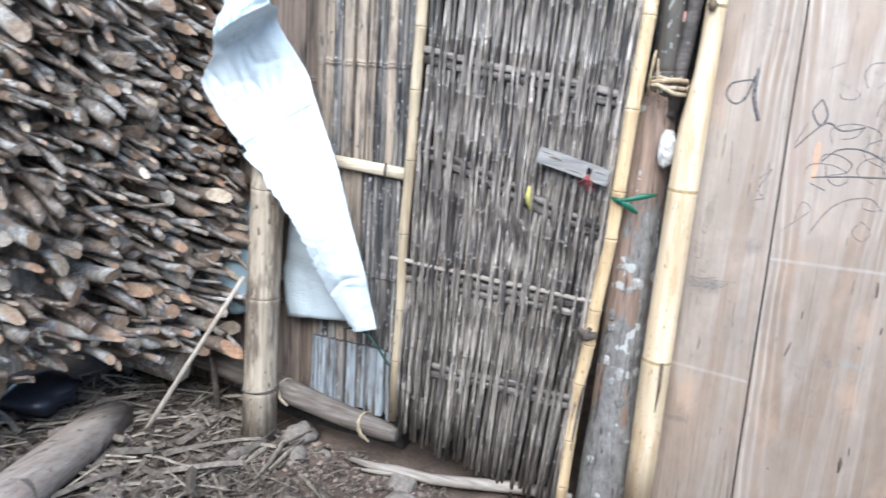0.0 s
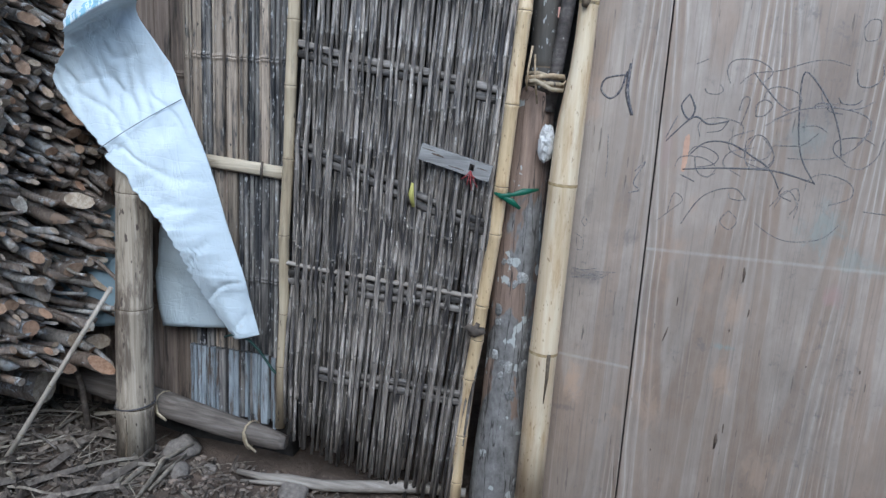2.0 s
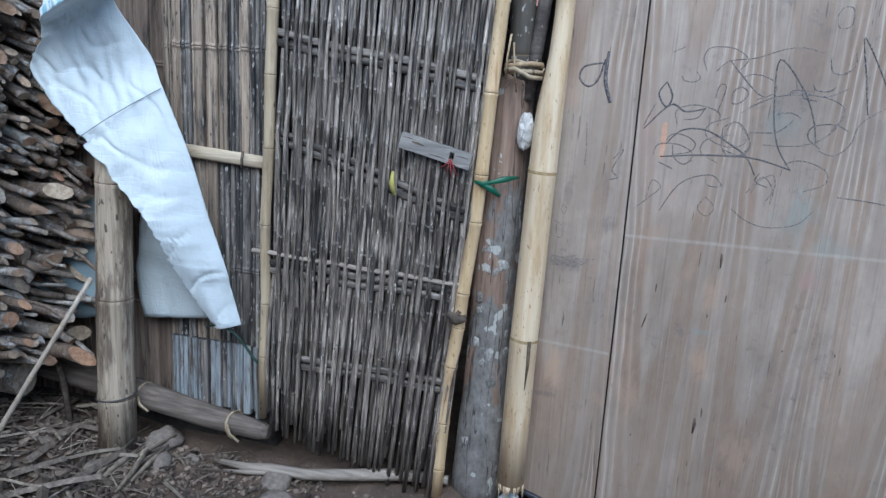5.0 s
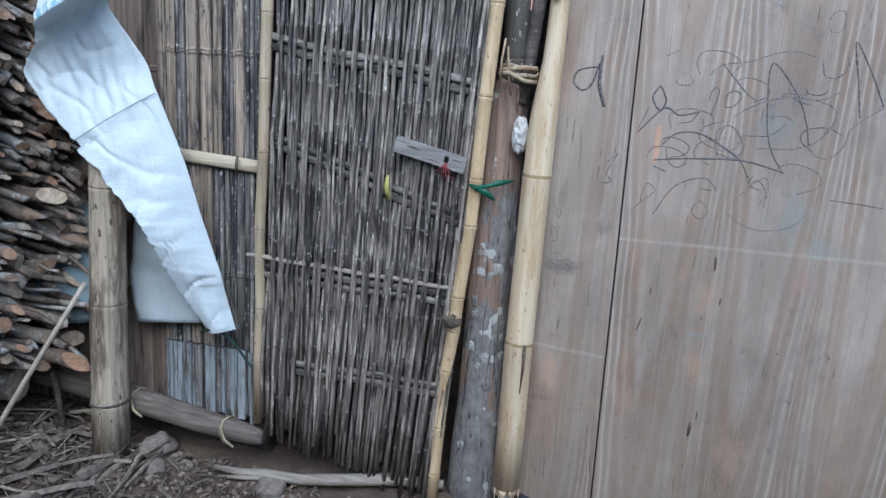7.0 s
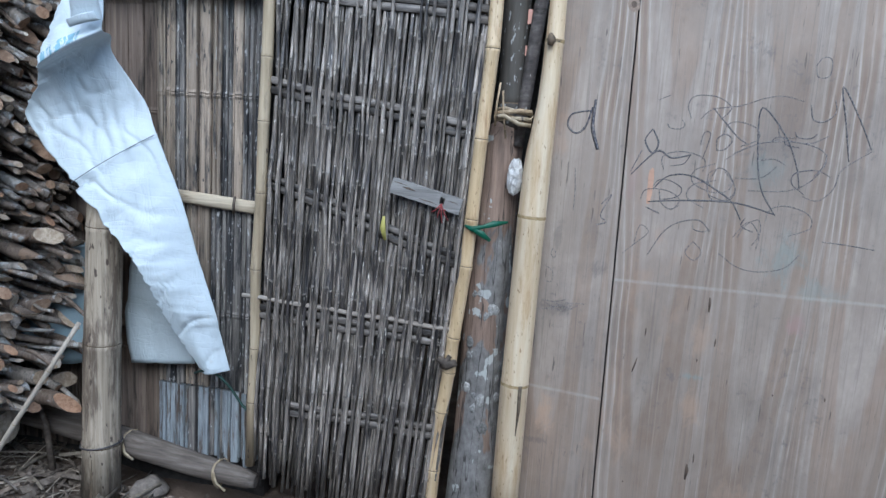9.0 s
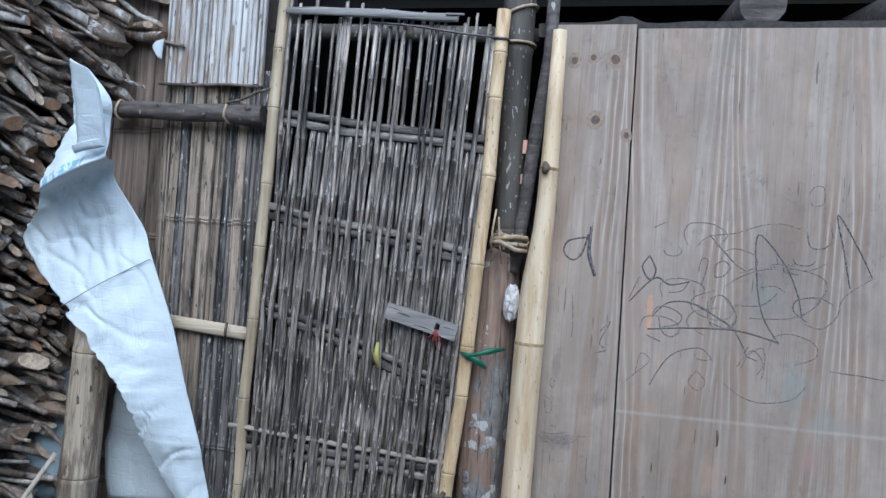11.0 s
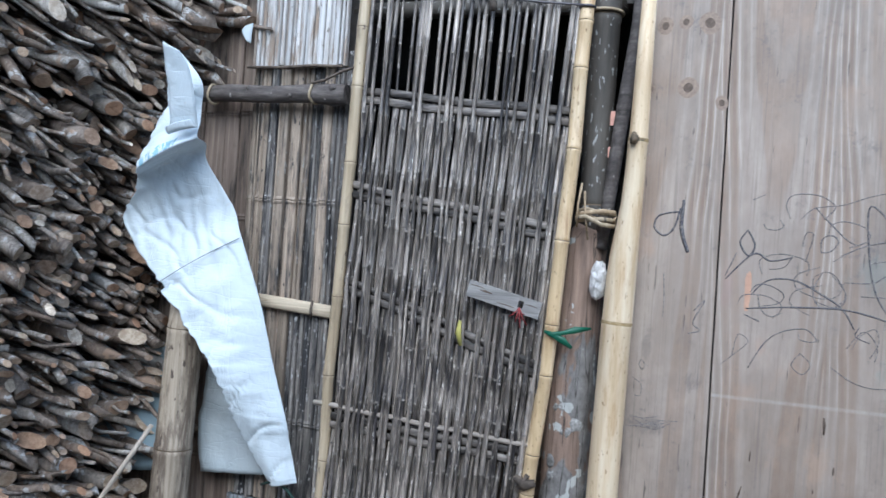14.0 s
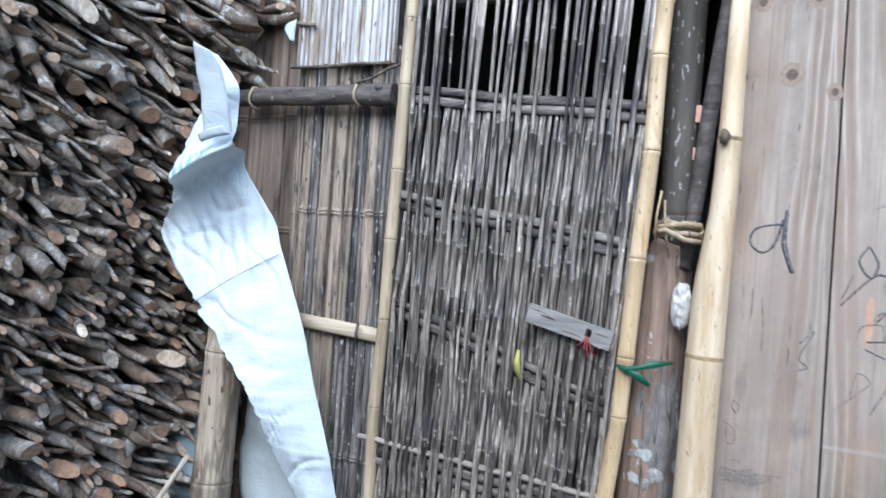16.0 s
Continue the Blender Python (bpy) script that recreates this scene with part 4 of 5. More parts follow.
def bottom_stick():
    g = Geo()
    tube(g, [(-0.55, -0.135, 0.034), (-0.47, -0.132, 0.03), (-0.38, -0.125, 0.036), (-0.28, -0.115, 0.032), (-0.16, -0.09, 0.04), (0.0, -0.042, 0.047), (0.14, -0.03, 0.05)], [0.007, 0.011, 0.014, 0.016, 0.017, 0.018, 0.013], 9, wob=0.1, rng=random.Random(2))
    tube(g, [(-0.53, -0.15, 0.014), (-0.45, -0.142, 0.02), (-0.32, -0.122, 0.03)], [0.005, 0.008, 0.01], 7, wob=0.1, rng=random.Random(4))
    solo("forked_stick", g, M_DRIFT, "weathered forked stick lying across the door's foot", "stick")


bottom_stick()


def string_and_leaf():
    g = Geo()
    Y = -0.085
    tube(g, [(0.168, Y, 0.957), (0.19, Y - 0.004, 0.95), (0.215, Y, 0.957), (0.245, Y + 0.002, 0.967), (0.278, Y + 0.03, 0.972)], [0.003, 0.008, 0.005, 0.009, 0.003], 7, flat=0.3, wob=0.1)
    tube(g, [(0.19, Y - 0.004, 0.95), (0.215, Y - 0.002, 0.94), (0.238, Y + 0.005, 0.922)], [0.005, 0.009, 0.004], 7, flat=0.3, wob=0.1)
    ring = [(0.186 + 0.02 * math.cos(q), -0.064 + 0.02 * math.sin(q), 0.953 + 0.003 * math.cos(q)) for q in [2 * math.pi * k / 12 for k in range(13)]]
    tube(g, ring, 0.003, 6)
    solo("green_tie", g, M_GREEN, "green plastic strip knotted round the door's bamboo pole", "string")
    g = Geo()
    tube(g, [(-0.054, -0.086, 0.962), (-0.056, -0.088, 0.93), (-0.048, -0.086, 0.897)], [0.004, 0.009, 0.005], 6, flat=0.25, wob=0.1)
    solo("yellow_scrap", g, M_YELLOWLEAF, "curled yellow leaf caught in the cane door", "leaf")


string_and_leaf()


# ---- posts right of the door ----
def jamb_posts():
    trunk = thing("trunk_post", (0.225, 0.01, 0.0), "grey lichen-spotted tree trunk post with peeling bark", "post")
    g = Geo()
    rng = random.Random(14)
    pts, rad = [], []
    for i in range(15):
        f = i / 14
        pts.append((0.218 + 0.018 * f + 0.004 * math.sin(f * 7), 0.02, -0.02 + 1.19 * f))
        rad.append(0.08 - 0.026 * f + 0.003 * math.sin(f * 11))
    pts += [(0.238, 0.02, 1.192), (0.24, 0.02, 1.215), (0.242, 0.022, 1.225)]
    rad += [0.05, 0.042, 0.03]
    tube(g, pts, rad, 18, wob=0.05, rng=rng)
    bole = part("trunk", g, M_TRUNK, trunk)
    for i in range(18):
        z = 0.57 + rng.gauss(0, 0.1) if i < 13 else rng.uniform(0.1, 0.5)
        a = rng.uniform(-2.6, -0.5)
        f = (z + 0.02) / 1.19
        cx, r = 0.218 + 0.018 * f + 0.004 * math.sin(f * 7), 0.08 - 0.026 * f + 0.003 * math.sin(f * 11)
        c = Vector((cx + r * math.cos(a), 0.02 + r * math.sin(a), z))
        out, side = Vector((math.cos(a), math.sin(a), 0)), Vector((-math.sin(a), math.cos(a), 0))
        g, size, ring = Geo(), rng.uniform(0.007, 0.017), []
        for q, h in ((1.0, -0.003), (0.9, -0.0002), (0.4, 0.0004)):
            for k in range(9):
                b = 2 * math.pi * k / 9
                e = size * q * (1 + 0.6 * noise.noise(Vector((math.cos(b) * 1.5, math.sin(b) * 1.5, i * 3.1))))
                ring.append(c + side * e * math.cos(b) + Vector((0, 0, e * 1.2 * math.sin(b))) + out * h)
        faces = [(j * 9 + k, j * 9 + (k + 1) % 9, j * 9 + 9 + (k + 1) % 9, j * 9 + 9 + k) for j in range(2) for k in range(9)] + [tuple(range(18, 27))]
        g.add(ring, faces, 0, True)
        part("lichen", g, M_LICHEN, bole, "pale crusty lichen flake" if i % 3 else "grey bark scale")
    up = thing("dark_culm_post", (0.25, 0.03, 1.15), "dark lichen-flecked bamboo culm standing on the trunk post", "post")
    g = Geo()
    culm(g, [(0.25, 0.02, 1.168), (0.248, 0.02, 1.5), (0.243, 0.02, 2.3)], 0.033, 0.05, [0.1, 0.53, 0.9], 16, 1.08, 3, 0.002, 0.006)
    part("culm", g, [M_CULMDARK, M_NODE], up)
    g = Geo()
    for z, ry in ((1.775, 0.0), (1.86, 0.02)):
        g = Geo()
        ring = [(0.243 + 0.05 * math.cos(q), 0.02 + 0.05 * math.sin(q), z + ry * math.cos(q)) for q in [2 * math.pi * k / 18 for k in range(19)]]
        tube(g, ring, 0.004, 6)
        part("tie", g, M_OLDBAM, up, "thin pale cane ring")
    g = Geo()
    tube(g, [(0.277, -0.005, 1.17), (0.292, 0.0, 1.3), (0.31, 0.0, 1.5), (0.335, 0.005, 1.75), (0.34, 0.01, 2.2)], [0.018, 0.017, 0.018, 0.017, 0.018], 10, wob=0.08, rng=rng)
    solo("dark_pole", g, M_LOG, "thin dark wooden pole beside the culm", "pole")
    # Two thin slabs stand in for bright gaps between the posts.
    for z, h in ((1.503, 0.036), (1.417, 0.026)):
        g = Geo()
        slab(g, 0.268, 0.292, 0.002, 0.006, z - h / 2, z + h / 2, 0.001)
        solo("pink_patch", g, M_PINK, "painted pink light of a small gap between dark posts", "patch", "pink patches")

    big = thing("bamboo_jamb", (0.33, -0.06, 0.07), "thick pale bamboo pole with frayed base beside plywood", "bamboo pole")
    g = Geo()
    rows = [(0.327, 0.085, 0.0385), (0.3285, 0.3, 0.038), (0.3295, 0.526, 0.038), (0.3297, 0.532, 0.0392), (0.33, 0.536, 0.0382), (0.3303, 0.54, 0.0392), (0.3305, 0.546, 0.0378),
            (0.335, 0.8, 0.037), (0.3385, 0.983, 0.0368), (0.3387, 0.989, 0.0378), (0.339, 0.993, 0.037), (0.3393, 0.997, 0.0378), (0.3395, 1.003, 0.0365), (0.342, 1.1, 0.0358),
            (0.345, 1.16, 0.034), (0.350, 1.22, 0.030), (0.355, 1.28, 0.0262), (0.358, 1.36, 0.0242), (0.3595, 1.428, 0.0235), (0.36, 1.434, 0.0247), (0.3602, 1.438, 0.0238),
            (0.3604, 1.442, 0.0246), (0.3605, 1.448, 0.0228), (0.362, 1.6, 0.0205), (0.364, 1.793, 0.0175)]
    dark = (3, 4, 9, 10, 19, 20)
    tube(g, [(x, -0.055, z) for x, z, r in rows], [r for x, z, r in rows], 20, wob=0.015, rng=random.Random(6), ringmats=[1 if i in dark else 0 for i in range(24)])
    stem = part("culm", g, [M_PALE, M_NODEPALE], big)
    rng = random.Random(31)
    g = Geo()
    for i in range(40):
        a = rng.uniform(0, 2 * math.pi)
        x, y = 0.327 + 0.0375 * math.cos(a), -0.055 + 0.0375 * math.sin(a)
        tube(g, [(x, y, 0.1), (x + rng.uniform(-0.004, 0.004), y - rng.uniform(0, 0.003), rng.uniform(0.055, 0.08))], [0.002, 0.0008], 4)
    part("frayed_end", g, M_PALE, stem, kind="stuff")
    g = Geo()
    tube(g, [(0.349, -0.089, 0.54), (0.350, -0.089, 0.47), (0.347, -0.090, 0.4)], [0.006, 0.005, 0.001], 6, flat=0.5)
    part("crack", g, M_NODE, stem, "dark weathered split")
    g = Geo()
    tube(g, [(0.351, -0.079, 1.452), (0.356, -0.088, 1.44), (0.352, -0.085, 1.425)], [0.006, 0.011, 0.007], 8, wob=0.2, rng=rng)
    part("bud_scar", g, M_NODE, stem, "dark knot at the joint")

    tie = thing("cane_binding", (0.27, -0.06, 1.24), "split-cane binding wound between door pole and posts", "binding")
    for i, (za, zb) in enumerate(((1.262, 1.256), (1.247, 1.235), (1.236, 1.242), (1.252, 1.262), (1.243, 1.228))):
        g = Geo()
        y = -0.062 - 0.005 * i
        tube(g, [(0.222, y + 0.02, za), (0.25, y, za + 0.004), (0.29, y, zb), (0.318, y + 0.02, zb - 0.002)], 0.006, 6, flat=0.35)
        part("strand", g, M_TIE if i % 2 else M_OLDBAM, tie)
    for x0, x1, z0, z1 in ((0.232, 0.226, 1.33, 1.22), (0.24, 0.256, 1.31, 1.19), (0.315, 0.322, 1.235, 1.25)):
        g = Geo()
        tube(g, [(x0, -0.058, z0), ((x0 + x1) / 2, -0.078, (z0 + z1) / 2), (x1, -0.062, z1)], 0.0028, 6, flat=0.6)
        part("strand", g, M_TIE, tie)
    g = Geo()
    c = Vector((0.286, -0.05, 1.092))
    v, f = [], []
    for i in range(12):
        th = math.pi * i / 11
        for k in range(12):
            ph = 2 * math.pi * k / 12
            d = Vector((math.sin(th) * math.cos(ph), math.sin(th) * math.sin(ph), math.cos(th)))
            q = 1 + 0.3 * noise.noise(d * 3.1) + 0.12 * noise.noise(d * 9)
            v.append((c.x + d.x * 0.021 * q + 0.003 * d.z, c.y + d.y * 0.02 * q, c.z + d.z * 0.047 * q))
    for i in range(11):
        for k in range(12):
            f.append((i * 12 + k, i * 12 + 12 + k, i * 12 + 12 + (k + 1) % 12, i * 12 + (k + 1) % 12))
    g.add(v, f, 0, False)
    solo("wrapped_packet", g, M_FOIL, "crumpled packet in clear film wedged beside the pole", "packet")
    g = Geo()
    lump(g, (0.327, -0.058, 0.035), 0.042, 3, 0.75, 18, 12, 0.5, False, 16)
    solo("plastic_wad", g, M_TARP, "crumpled pale blue plastic wedged under the bamboo pole", "plastic scrap")
    g = Geo()
    tube(g, [(0.33, -0.03, 0.07), (0.42, -0.02, 0.035), (0.52, -0.02, 0.02), (0.6, -0.02, 0.02)], 0.008, 7, wob=0.1)
    solo("black_hose", g, M_BAG, "black cord running along the foot of the plywood", "cord")


jamb_posts()


# ---- sacks ----
def smooth_rows(rows, per):
    out = []
    n = len(rows)
    for i in range(n - 1):
        p0, p1, p2, p3 = rows[max(i - 1, 0)], rows[i], rows[i + 1], rows[min(i + 2, n - 1)]
        for k in range(per):
            t = k / per
            out.append([0.5 * ((2 * b) + (c - a) * t + (2 * a - 5 * b + 4 * c - d) * t * t + (3 * b - a - 3 * c + d) * t ** 3)
                        for a, b, c, d in zip(p0, p1, p2, p3)])
    out.append(list(rows[-1]))
    return out


def cloth(rows, per=6, cols=22, fold=0.006, ragged=0.006, seed=1.0, belly=0.0):
    """A hanging sheet between a left and a right edge, with creases and a torn left edge."""
    g = Geo()
    rs = smooth_rows(rows, per)
    for j, (lx, ly, lz, rx, ry, rz) in enumerate(rs):
        q = j / per
        tear = ragged * (noise.noise(Vector((q * 3.1, seed * 5, 0))) + 0.8 * noise.noise(Vector((q * 9, seed, 3))) + 0.7 * max(0, noise.noise(Vector((q * 2.3, seed, 8)))))
        if lz > 1.02:
            tear *= 0.35
        for i in range(cols + 1):
            f = i / cols
            p = Vector((lx + tear, ly, lz)).lerp(Vector((rx, ry, rz)), f)
            w = math.sin(math.pi * f)
            crease = noise.noise(Vector((p.x * 9 + p.z * 3, p.z * 3.0, seed))) + 0.7 * noise.noise(Vector((p.x * 26 + p.z * 10, p.z * 7, seed + 4)))
            sharp = abs(noise.noise(Vector((p.x * 14 - p.z * 9, p.z * 11, seed + 9))))
            line = abs(noise.noise(Vector((p.x * 7 + p.z * 5, p.z * 6 - p.x * 4, seed + 15))))
            gather = max(0, 1 - abs(p.z - 1.17) / 0.16) * (0.5 + 0.5 * noise.noise(Vector((p.x * 30, p.z * 4, seed)))) * math.sin((p.x * 1.0 + p.z * 0.35) * 150 + 3 * noise.noise(Vector((p.x * 12, p.z * 9, 1))))
            p.y -= fold * 0.8 * gather
            p.y -= (fold * 0.8 * crease + fold * (0.25 - sharp) - fold * 1.2 * max(0, 0.1 - line) * 8) * min(1, (1 - f) * 4 + 0.15) + belly * w
            g.v.append(tuple(p))
    n = cols + 1
    for j in range(len(rs) - 1):
        for i in range(cols):
            g.f.append((j * n + i, j * n + i + 1, (j + 1) * n + i + 1, (j + 1) * n + i))
            g.m.append(0)
            g.s.append(True)
    return g


def thick(ob, t=0.0015):
    md = ob.modifiers.new("thickness", "SOLIDIFY")
    md.thickness = t
    return ob


def hanging_sack():
    sack = thing("hanging_sack", (-0.8, -0.12, 0.45), "torn white woven plastic sack hanging from the woodpile", "sack")
    rows = [(-0.928, -0.25, 1.66, -0.874, -0.235, 1.634),
            (-0.906, -0.245, 1.505, -0.813, -0.22, 1.56),
            (-0.937, -0.25, 1.428, -0.82, -0.205, 1.498),
            (-0.95, -0.285, 1.342, -0.813, -0.215, 1.447),
            (-0.946, -0.305, 1.302, -0.791, -0.25, 1.402),
            (-1.0, -0.24, 1.294, -0.829, -0.165, 1.395),
            (-1.034, -0.205, 1.248, -0.847, -0.13, 1.348),
            (-1.1033, -0.165, 1.1527, -0.7773, -0.09, 1.2253),
            (-0.936, -0.19, 0.989, -0.74, -0.09, 1.134),
            (-0.82, -0.19, 0.861, -0.67, -0.08, 0.961),
            (-0.744, -0.19, 0.777, -0.615, -0.07, 0.776), (-0.698, -0.14, 0.644, -0.56, -0.07, 0.625), (-0.66, -0.1, 0.542, -0.55, -0.06, 0.563),
            (-0.586, -0.08, 0.437, -0.517, -0.06, 0.453)]
    g = cloth(rows, 14, 60, 0.0075, 0.017, 2.0, 0.016)
    for j in range(46, 55):
        for i in range(3, 42):
            if noise.noise(Vector((i * 0.45, j * 0.12, 3.3))) + 0.3 * noise.noise(Vector((i * 1.3, j * 0.9, 1.1))) > 0.02 - 0.004 * (j - 46):
                g.m[j * 60 + i] = 1
    sheet = thick(part("sheet", g, [M_TARP, M_BLUE], sack, "white woven sheet with faded blue print along its fold"))
    flap = [(-0.834, -0.36, 1.635, -0.794, -0.34, 1.614),
            (-0.837, -0.335, 1.554, -0.782, -0.31, 1.571),
            (-0.842, -0.31, 1.482, -0.779, -0.285, 1.493),
            (-0.854, -0.288, 1.41, -0.782, -0.262, 1.432),
            (-0.854, -0.3, 1.404, -0.782, -0.276, 1.427),
            (-0.854, -0.308, 1.42, -0.788, -0.286, 1.444)]
    thick(part("flap", cloth(flap, 6, 8, 0.006, 0.004, 6.0, 0.008), M_TARP, sack, "folded strip of the sack's mouth"))
    g = Geo()
    pts = []
    for k in range(15):
        f = k / 14
        p = Vector((-0.936, -0.194, 0.989)).lerp(Vector((-0.74, -0.094, 1.134)), f)
        p.y -= 0.018 * math.sin(math.pi * f) + 0.006
        pts.append(p)
    tube(g, pts, 0.0014, 5)
    part("seam", g, M_STITCH, sheet, "dark stitched seam")
    g = Geo()
    tube(g, [(-0.64, -0.05, 0.425), (-0.61, -0.065, 0.44), (-0.575, -0.075, 0.45), (-0.545, -0.065, 0.43), (-0.52, -0.05, 0.395), (-0.48, -0.05, 0.345), (-0.45, -0.06, 0.33)], 0.004, 6, wob=0.1)
    part("rope", g, M_ROPE, sack, "green rope tied to the lower corner")
    rows = [(-0.86, -0.03, 0.86, -0.76, -0.03, 0.92), (-0.872, -0.035, 0.69, -0.70, -0.03, 0.72), (-0.887, -0.035, 0.56, -0.66, -0.03, 0.56), (-0.862, -0.045, 0.424, -0.647, -0.035, 0.448)]
    ob = solo("lower_sack", cloth(rows, 6, 16, 0.006, 0.003, 12.0), M_SACK, "grey-white sack cloth against the bamboo wall", "sack")
    thick(ob)
    rows = [(-1.25, -0.06, 0.76, -0.93, -0.03, 0.8), (-1.27, -0.06, 0.6, -0.94, -0.03, 0.62), (-1.23, -0.07, 0.375, -0.95, -0.04, 0.41)]
    ob = solo("tucked_sack", cloth(rows, 7, 18, 0.012, 0.006, 20.0), tarp_material("blue_grey_sack", (0.3, 0.4, 0.46)), "blue-grey plastic sheet tucked behind the woodpile", "sack")
    thick(ob)


hanging_sack()


def wall_bits():
    rows = [(-0.822, -0.03, 1.775, -0.8, -0.022, 1.785), (-0.83, -0.035, 1.755, -0.802, -0.024, 1.75), (-0.812, -0.03, 1.725, -0.803, -0.024, 1.722)]
    thick(solo("plastic_scrap", cloth(rows, 3, 5, 0.003, 0.002, 3.0), M_SACK, "small grey plastic scrap caught in the bamboo wall", "scrap"))
    g = Geo()
    tube(g, [(-0.81, -0.022, 1.652), (-0.7, -0.026, 1.647), (-0.58, -0.024, 1.651), (-0.485, -0.024, 1.646)], 0.0045, 6, wob=0.2)
    solo("binding_cord", g, M_LITTER, "dark cord binding the whitewashed bamboo strips", "cord")


wall_bits()


# ---- firewood ----
def stick_mesh(seed, r, length, fat=False):
    """One branch along +x, its cut end at the origin; bark with pale cut wood at the end."""
    rng = random.Random(seed)
    g = Geo()
    pts, rad = [], []
    n = 7
    bx, bz = rng.uniform(-0.025, 0.025), rng.uniform(-0.025, 0.025)
    for i in range(n):
        f = 1 - i / (n - 1)
        pts.append((-length * f, bx * math.sin(f * 3) + rng.uniform(-1, 1) * r * 0.16, bz * math.sin(f * 3 + 1) + rng.uniform(-1, 1) * r * 0.16))
        rad.append(r * (1 + rng.uniform(-0.08, 0.08)))
    pts[-1] = (0, 0, 0)
    tube(g, pts, rad, 11 if fat else 8, 0, 1, rng.choice((0.3, 0.6, 0.9, 1.2, 1.6, 2.0, -0.5, -1.0)), 0.08, rng)
    if rng.random() < 0.25:
        p = Vector(pts[rng.choice((-2, -3))])
        tube(g, [p, p + Vector((0.02, rng.uniform(-1, 1) * r * 2, rng.uniform(0.2, 1) * r * 2.2))], [r * 0.4, r * 0.3], 5, 0, 1)
    return g


def firewood():
    stack = thing("firewood_stack", (-1.3, -0.35, 0.2), "tall pile of cut branches with brown bark and pale cut ends", "firewood")
    rng = random.Random(77)
    kinds = []
    for i in range(48):
        r = (0.0058, 0.0077, 0.0098, 0.0126, 0.0168, 0.0225)[i % 6] * rng.uniform(0.9, 1.1)
        kinds.append((r, stick_mesh(500 + i, r, rng.uniform(0.36, 0.5), r > 0.018).mesh("stick", [M_BARK, M_CUT])))
    placed, grid = [], {}

    def free(u, z, r):
        a, b = int(u / 0.07), int(z / 0.07)
        for i in (a - 1, a, a + 1):
            for j in (b - 1, b, b + 1):
                for (pu, pz, pr) in grid.get((i, j), ()):
                    if (pu - u) ** 2 + (pz - z) ** 2 < (1.1 * (pr + r)) ** 2:
                        return False
        return True

    for size, count in ((5, 900), (4, 1500), (3, 3500), (2, 6000), (1, 9000), (0, 9000)):
        for _ in range(count):
            u, z = rng.uniform(0.0, 1.15), rng.uniform(0.3, 2.3)
            if size == 5 and 0.75 < z < 1.35 and rng.random() < 0.75:
                continue
            if size >= 4 and rng.random() < 0.25:
                continue
            if u < 0.09 and (z < 0.5 or (0.72 < z < 0.8 and u < 0.05)):
                continue
            r = kinds[size][0]
            if not free(u, z, r):
                continue
            placed.append((u, z, r, rng.randrange(8) * 6 + size))
            grid.setdefault((int(u / 0.07), int(z / 0.07)), []).append((u, z, r))

    rest = Geo()
    count = 0
    for u, z, r, k in placed:
        top = max(0.0, min(1.0, (z - 1.56) / 0.12))
        x = -1.035 - 0.5 * u + 0.05 * math.sin(z * 5 + u * 4) * 0.5 + (rng.uniform(0.0, 0.02 if u < 0.36 and 0.85 < z < 1.62 else 0.13) if rng.random() < 0.5 else rng.uniform(-0.16, 0.0))
        y = 0.0 - 0.86 * u
        x += top * max(0, 0.28 - u) * 0.75
        d = Vector((0.94 + rng.gauss(0, 0.03), -0.07 + rng.gauss(0, 0.13), -0.13 - 0.3 * max(0.0, min(1.0, (z - 0.6) / 0.9)) + rng.gauss(0, 0.08))).normalized()
        q = d.to_track_quat("X", "Z").to_matrix().to_4x4() @ Matrix.Rotation(rng.uniform(0, 6.28), 4, "X")
        m = Matrix.Translation((x, y, z)) @ q
        if count < 300 and 0.02 < u < 0.5 and 0.85 < z < 1.6:
            ob = new("stick", kinds[k][1])
            ob.parent = stack
            ob.matrix_basis = Matrix.Translation(stack.location).inverted() @ m
            count += 1
        else:
            me = kinds[k][1]
            rest.add([m @ v.co for v in me.vertices], [], 0)
            n0 = len(rest.v) - len(me.vertices)
            for p in me.polygons:
                rest.f.append(tuple(i + n0 for i in p.vertices))
                rest.m.append(p.material_index)
                rest.s.append(p.use_smooth)
    for i in range(150):
        k = i % len(kinds)
        if i < 60:
            p = Vector((rng.uniform(-1.5, -1.15), rng.uniform(-1.0, -0.05), 2.3 + rng.uniform(0, 0.05)))
        else:
            p = Vector((rng.uniform(-1.75, -1.5), -1.03 - rng.uniform(0, 0.04), rng.uniform(0.32, 2.3)))
        d = Vector((0.97, rng.gauss(0, 0.08), rng.gauss(-0.03, 0.05))).normalized()
        m = Matrix.Translation(p) @ d.to_track_quat("X", "Z").to_matrix().to_4x4()
        me = kinds[k][1]
        n0 = len(rest.v)
        rest.v += [tuple(m @ v.co) for v in me.vertices]
        for q in me.polygons:
            rest.f.append(tuple(t + n0 for t in q.vertices))
            rest.m.append(q.material_index)
            rest.s.append(q.use_smooth)
    part("wood_filling", rest, [M_BARK, M_CUT], stack, kind="stuff")
    g = Geo()
    slab(g, -2.0, -1.46, -1.02, -0.02, 0.28, 2.28, 0.04)
    part("core", g, M_BARK, stack, "inner wood of the pile")
    for y, r in ((-0.16, 0.062), (-0.6, 0.07)):
        g = Geo()
        tube(g, [(-2.2, y + 0.2, 0.2), (-1.7, y + 0.04, 0.2), (-1.08 - 0.85 * abs(y), y, 0.205)], [r, r, r * 0.9], 12, 0, 1, 0.2, 0.06, rng)
        part("bearer", g, [M_BARK, M_CUT], stack, "thick branch carrying the pile")


firewood()


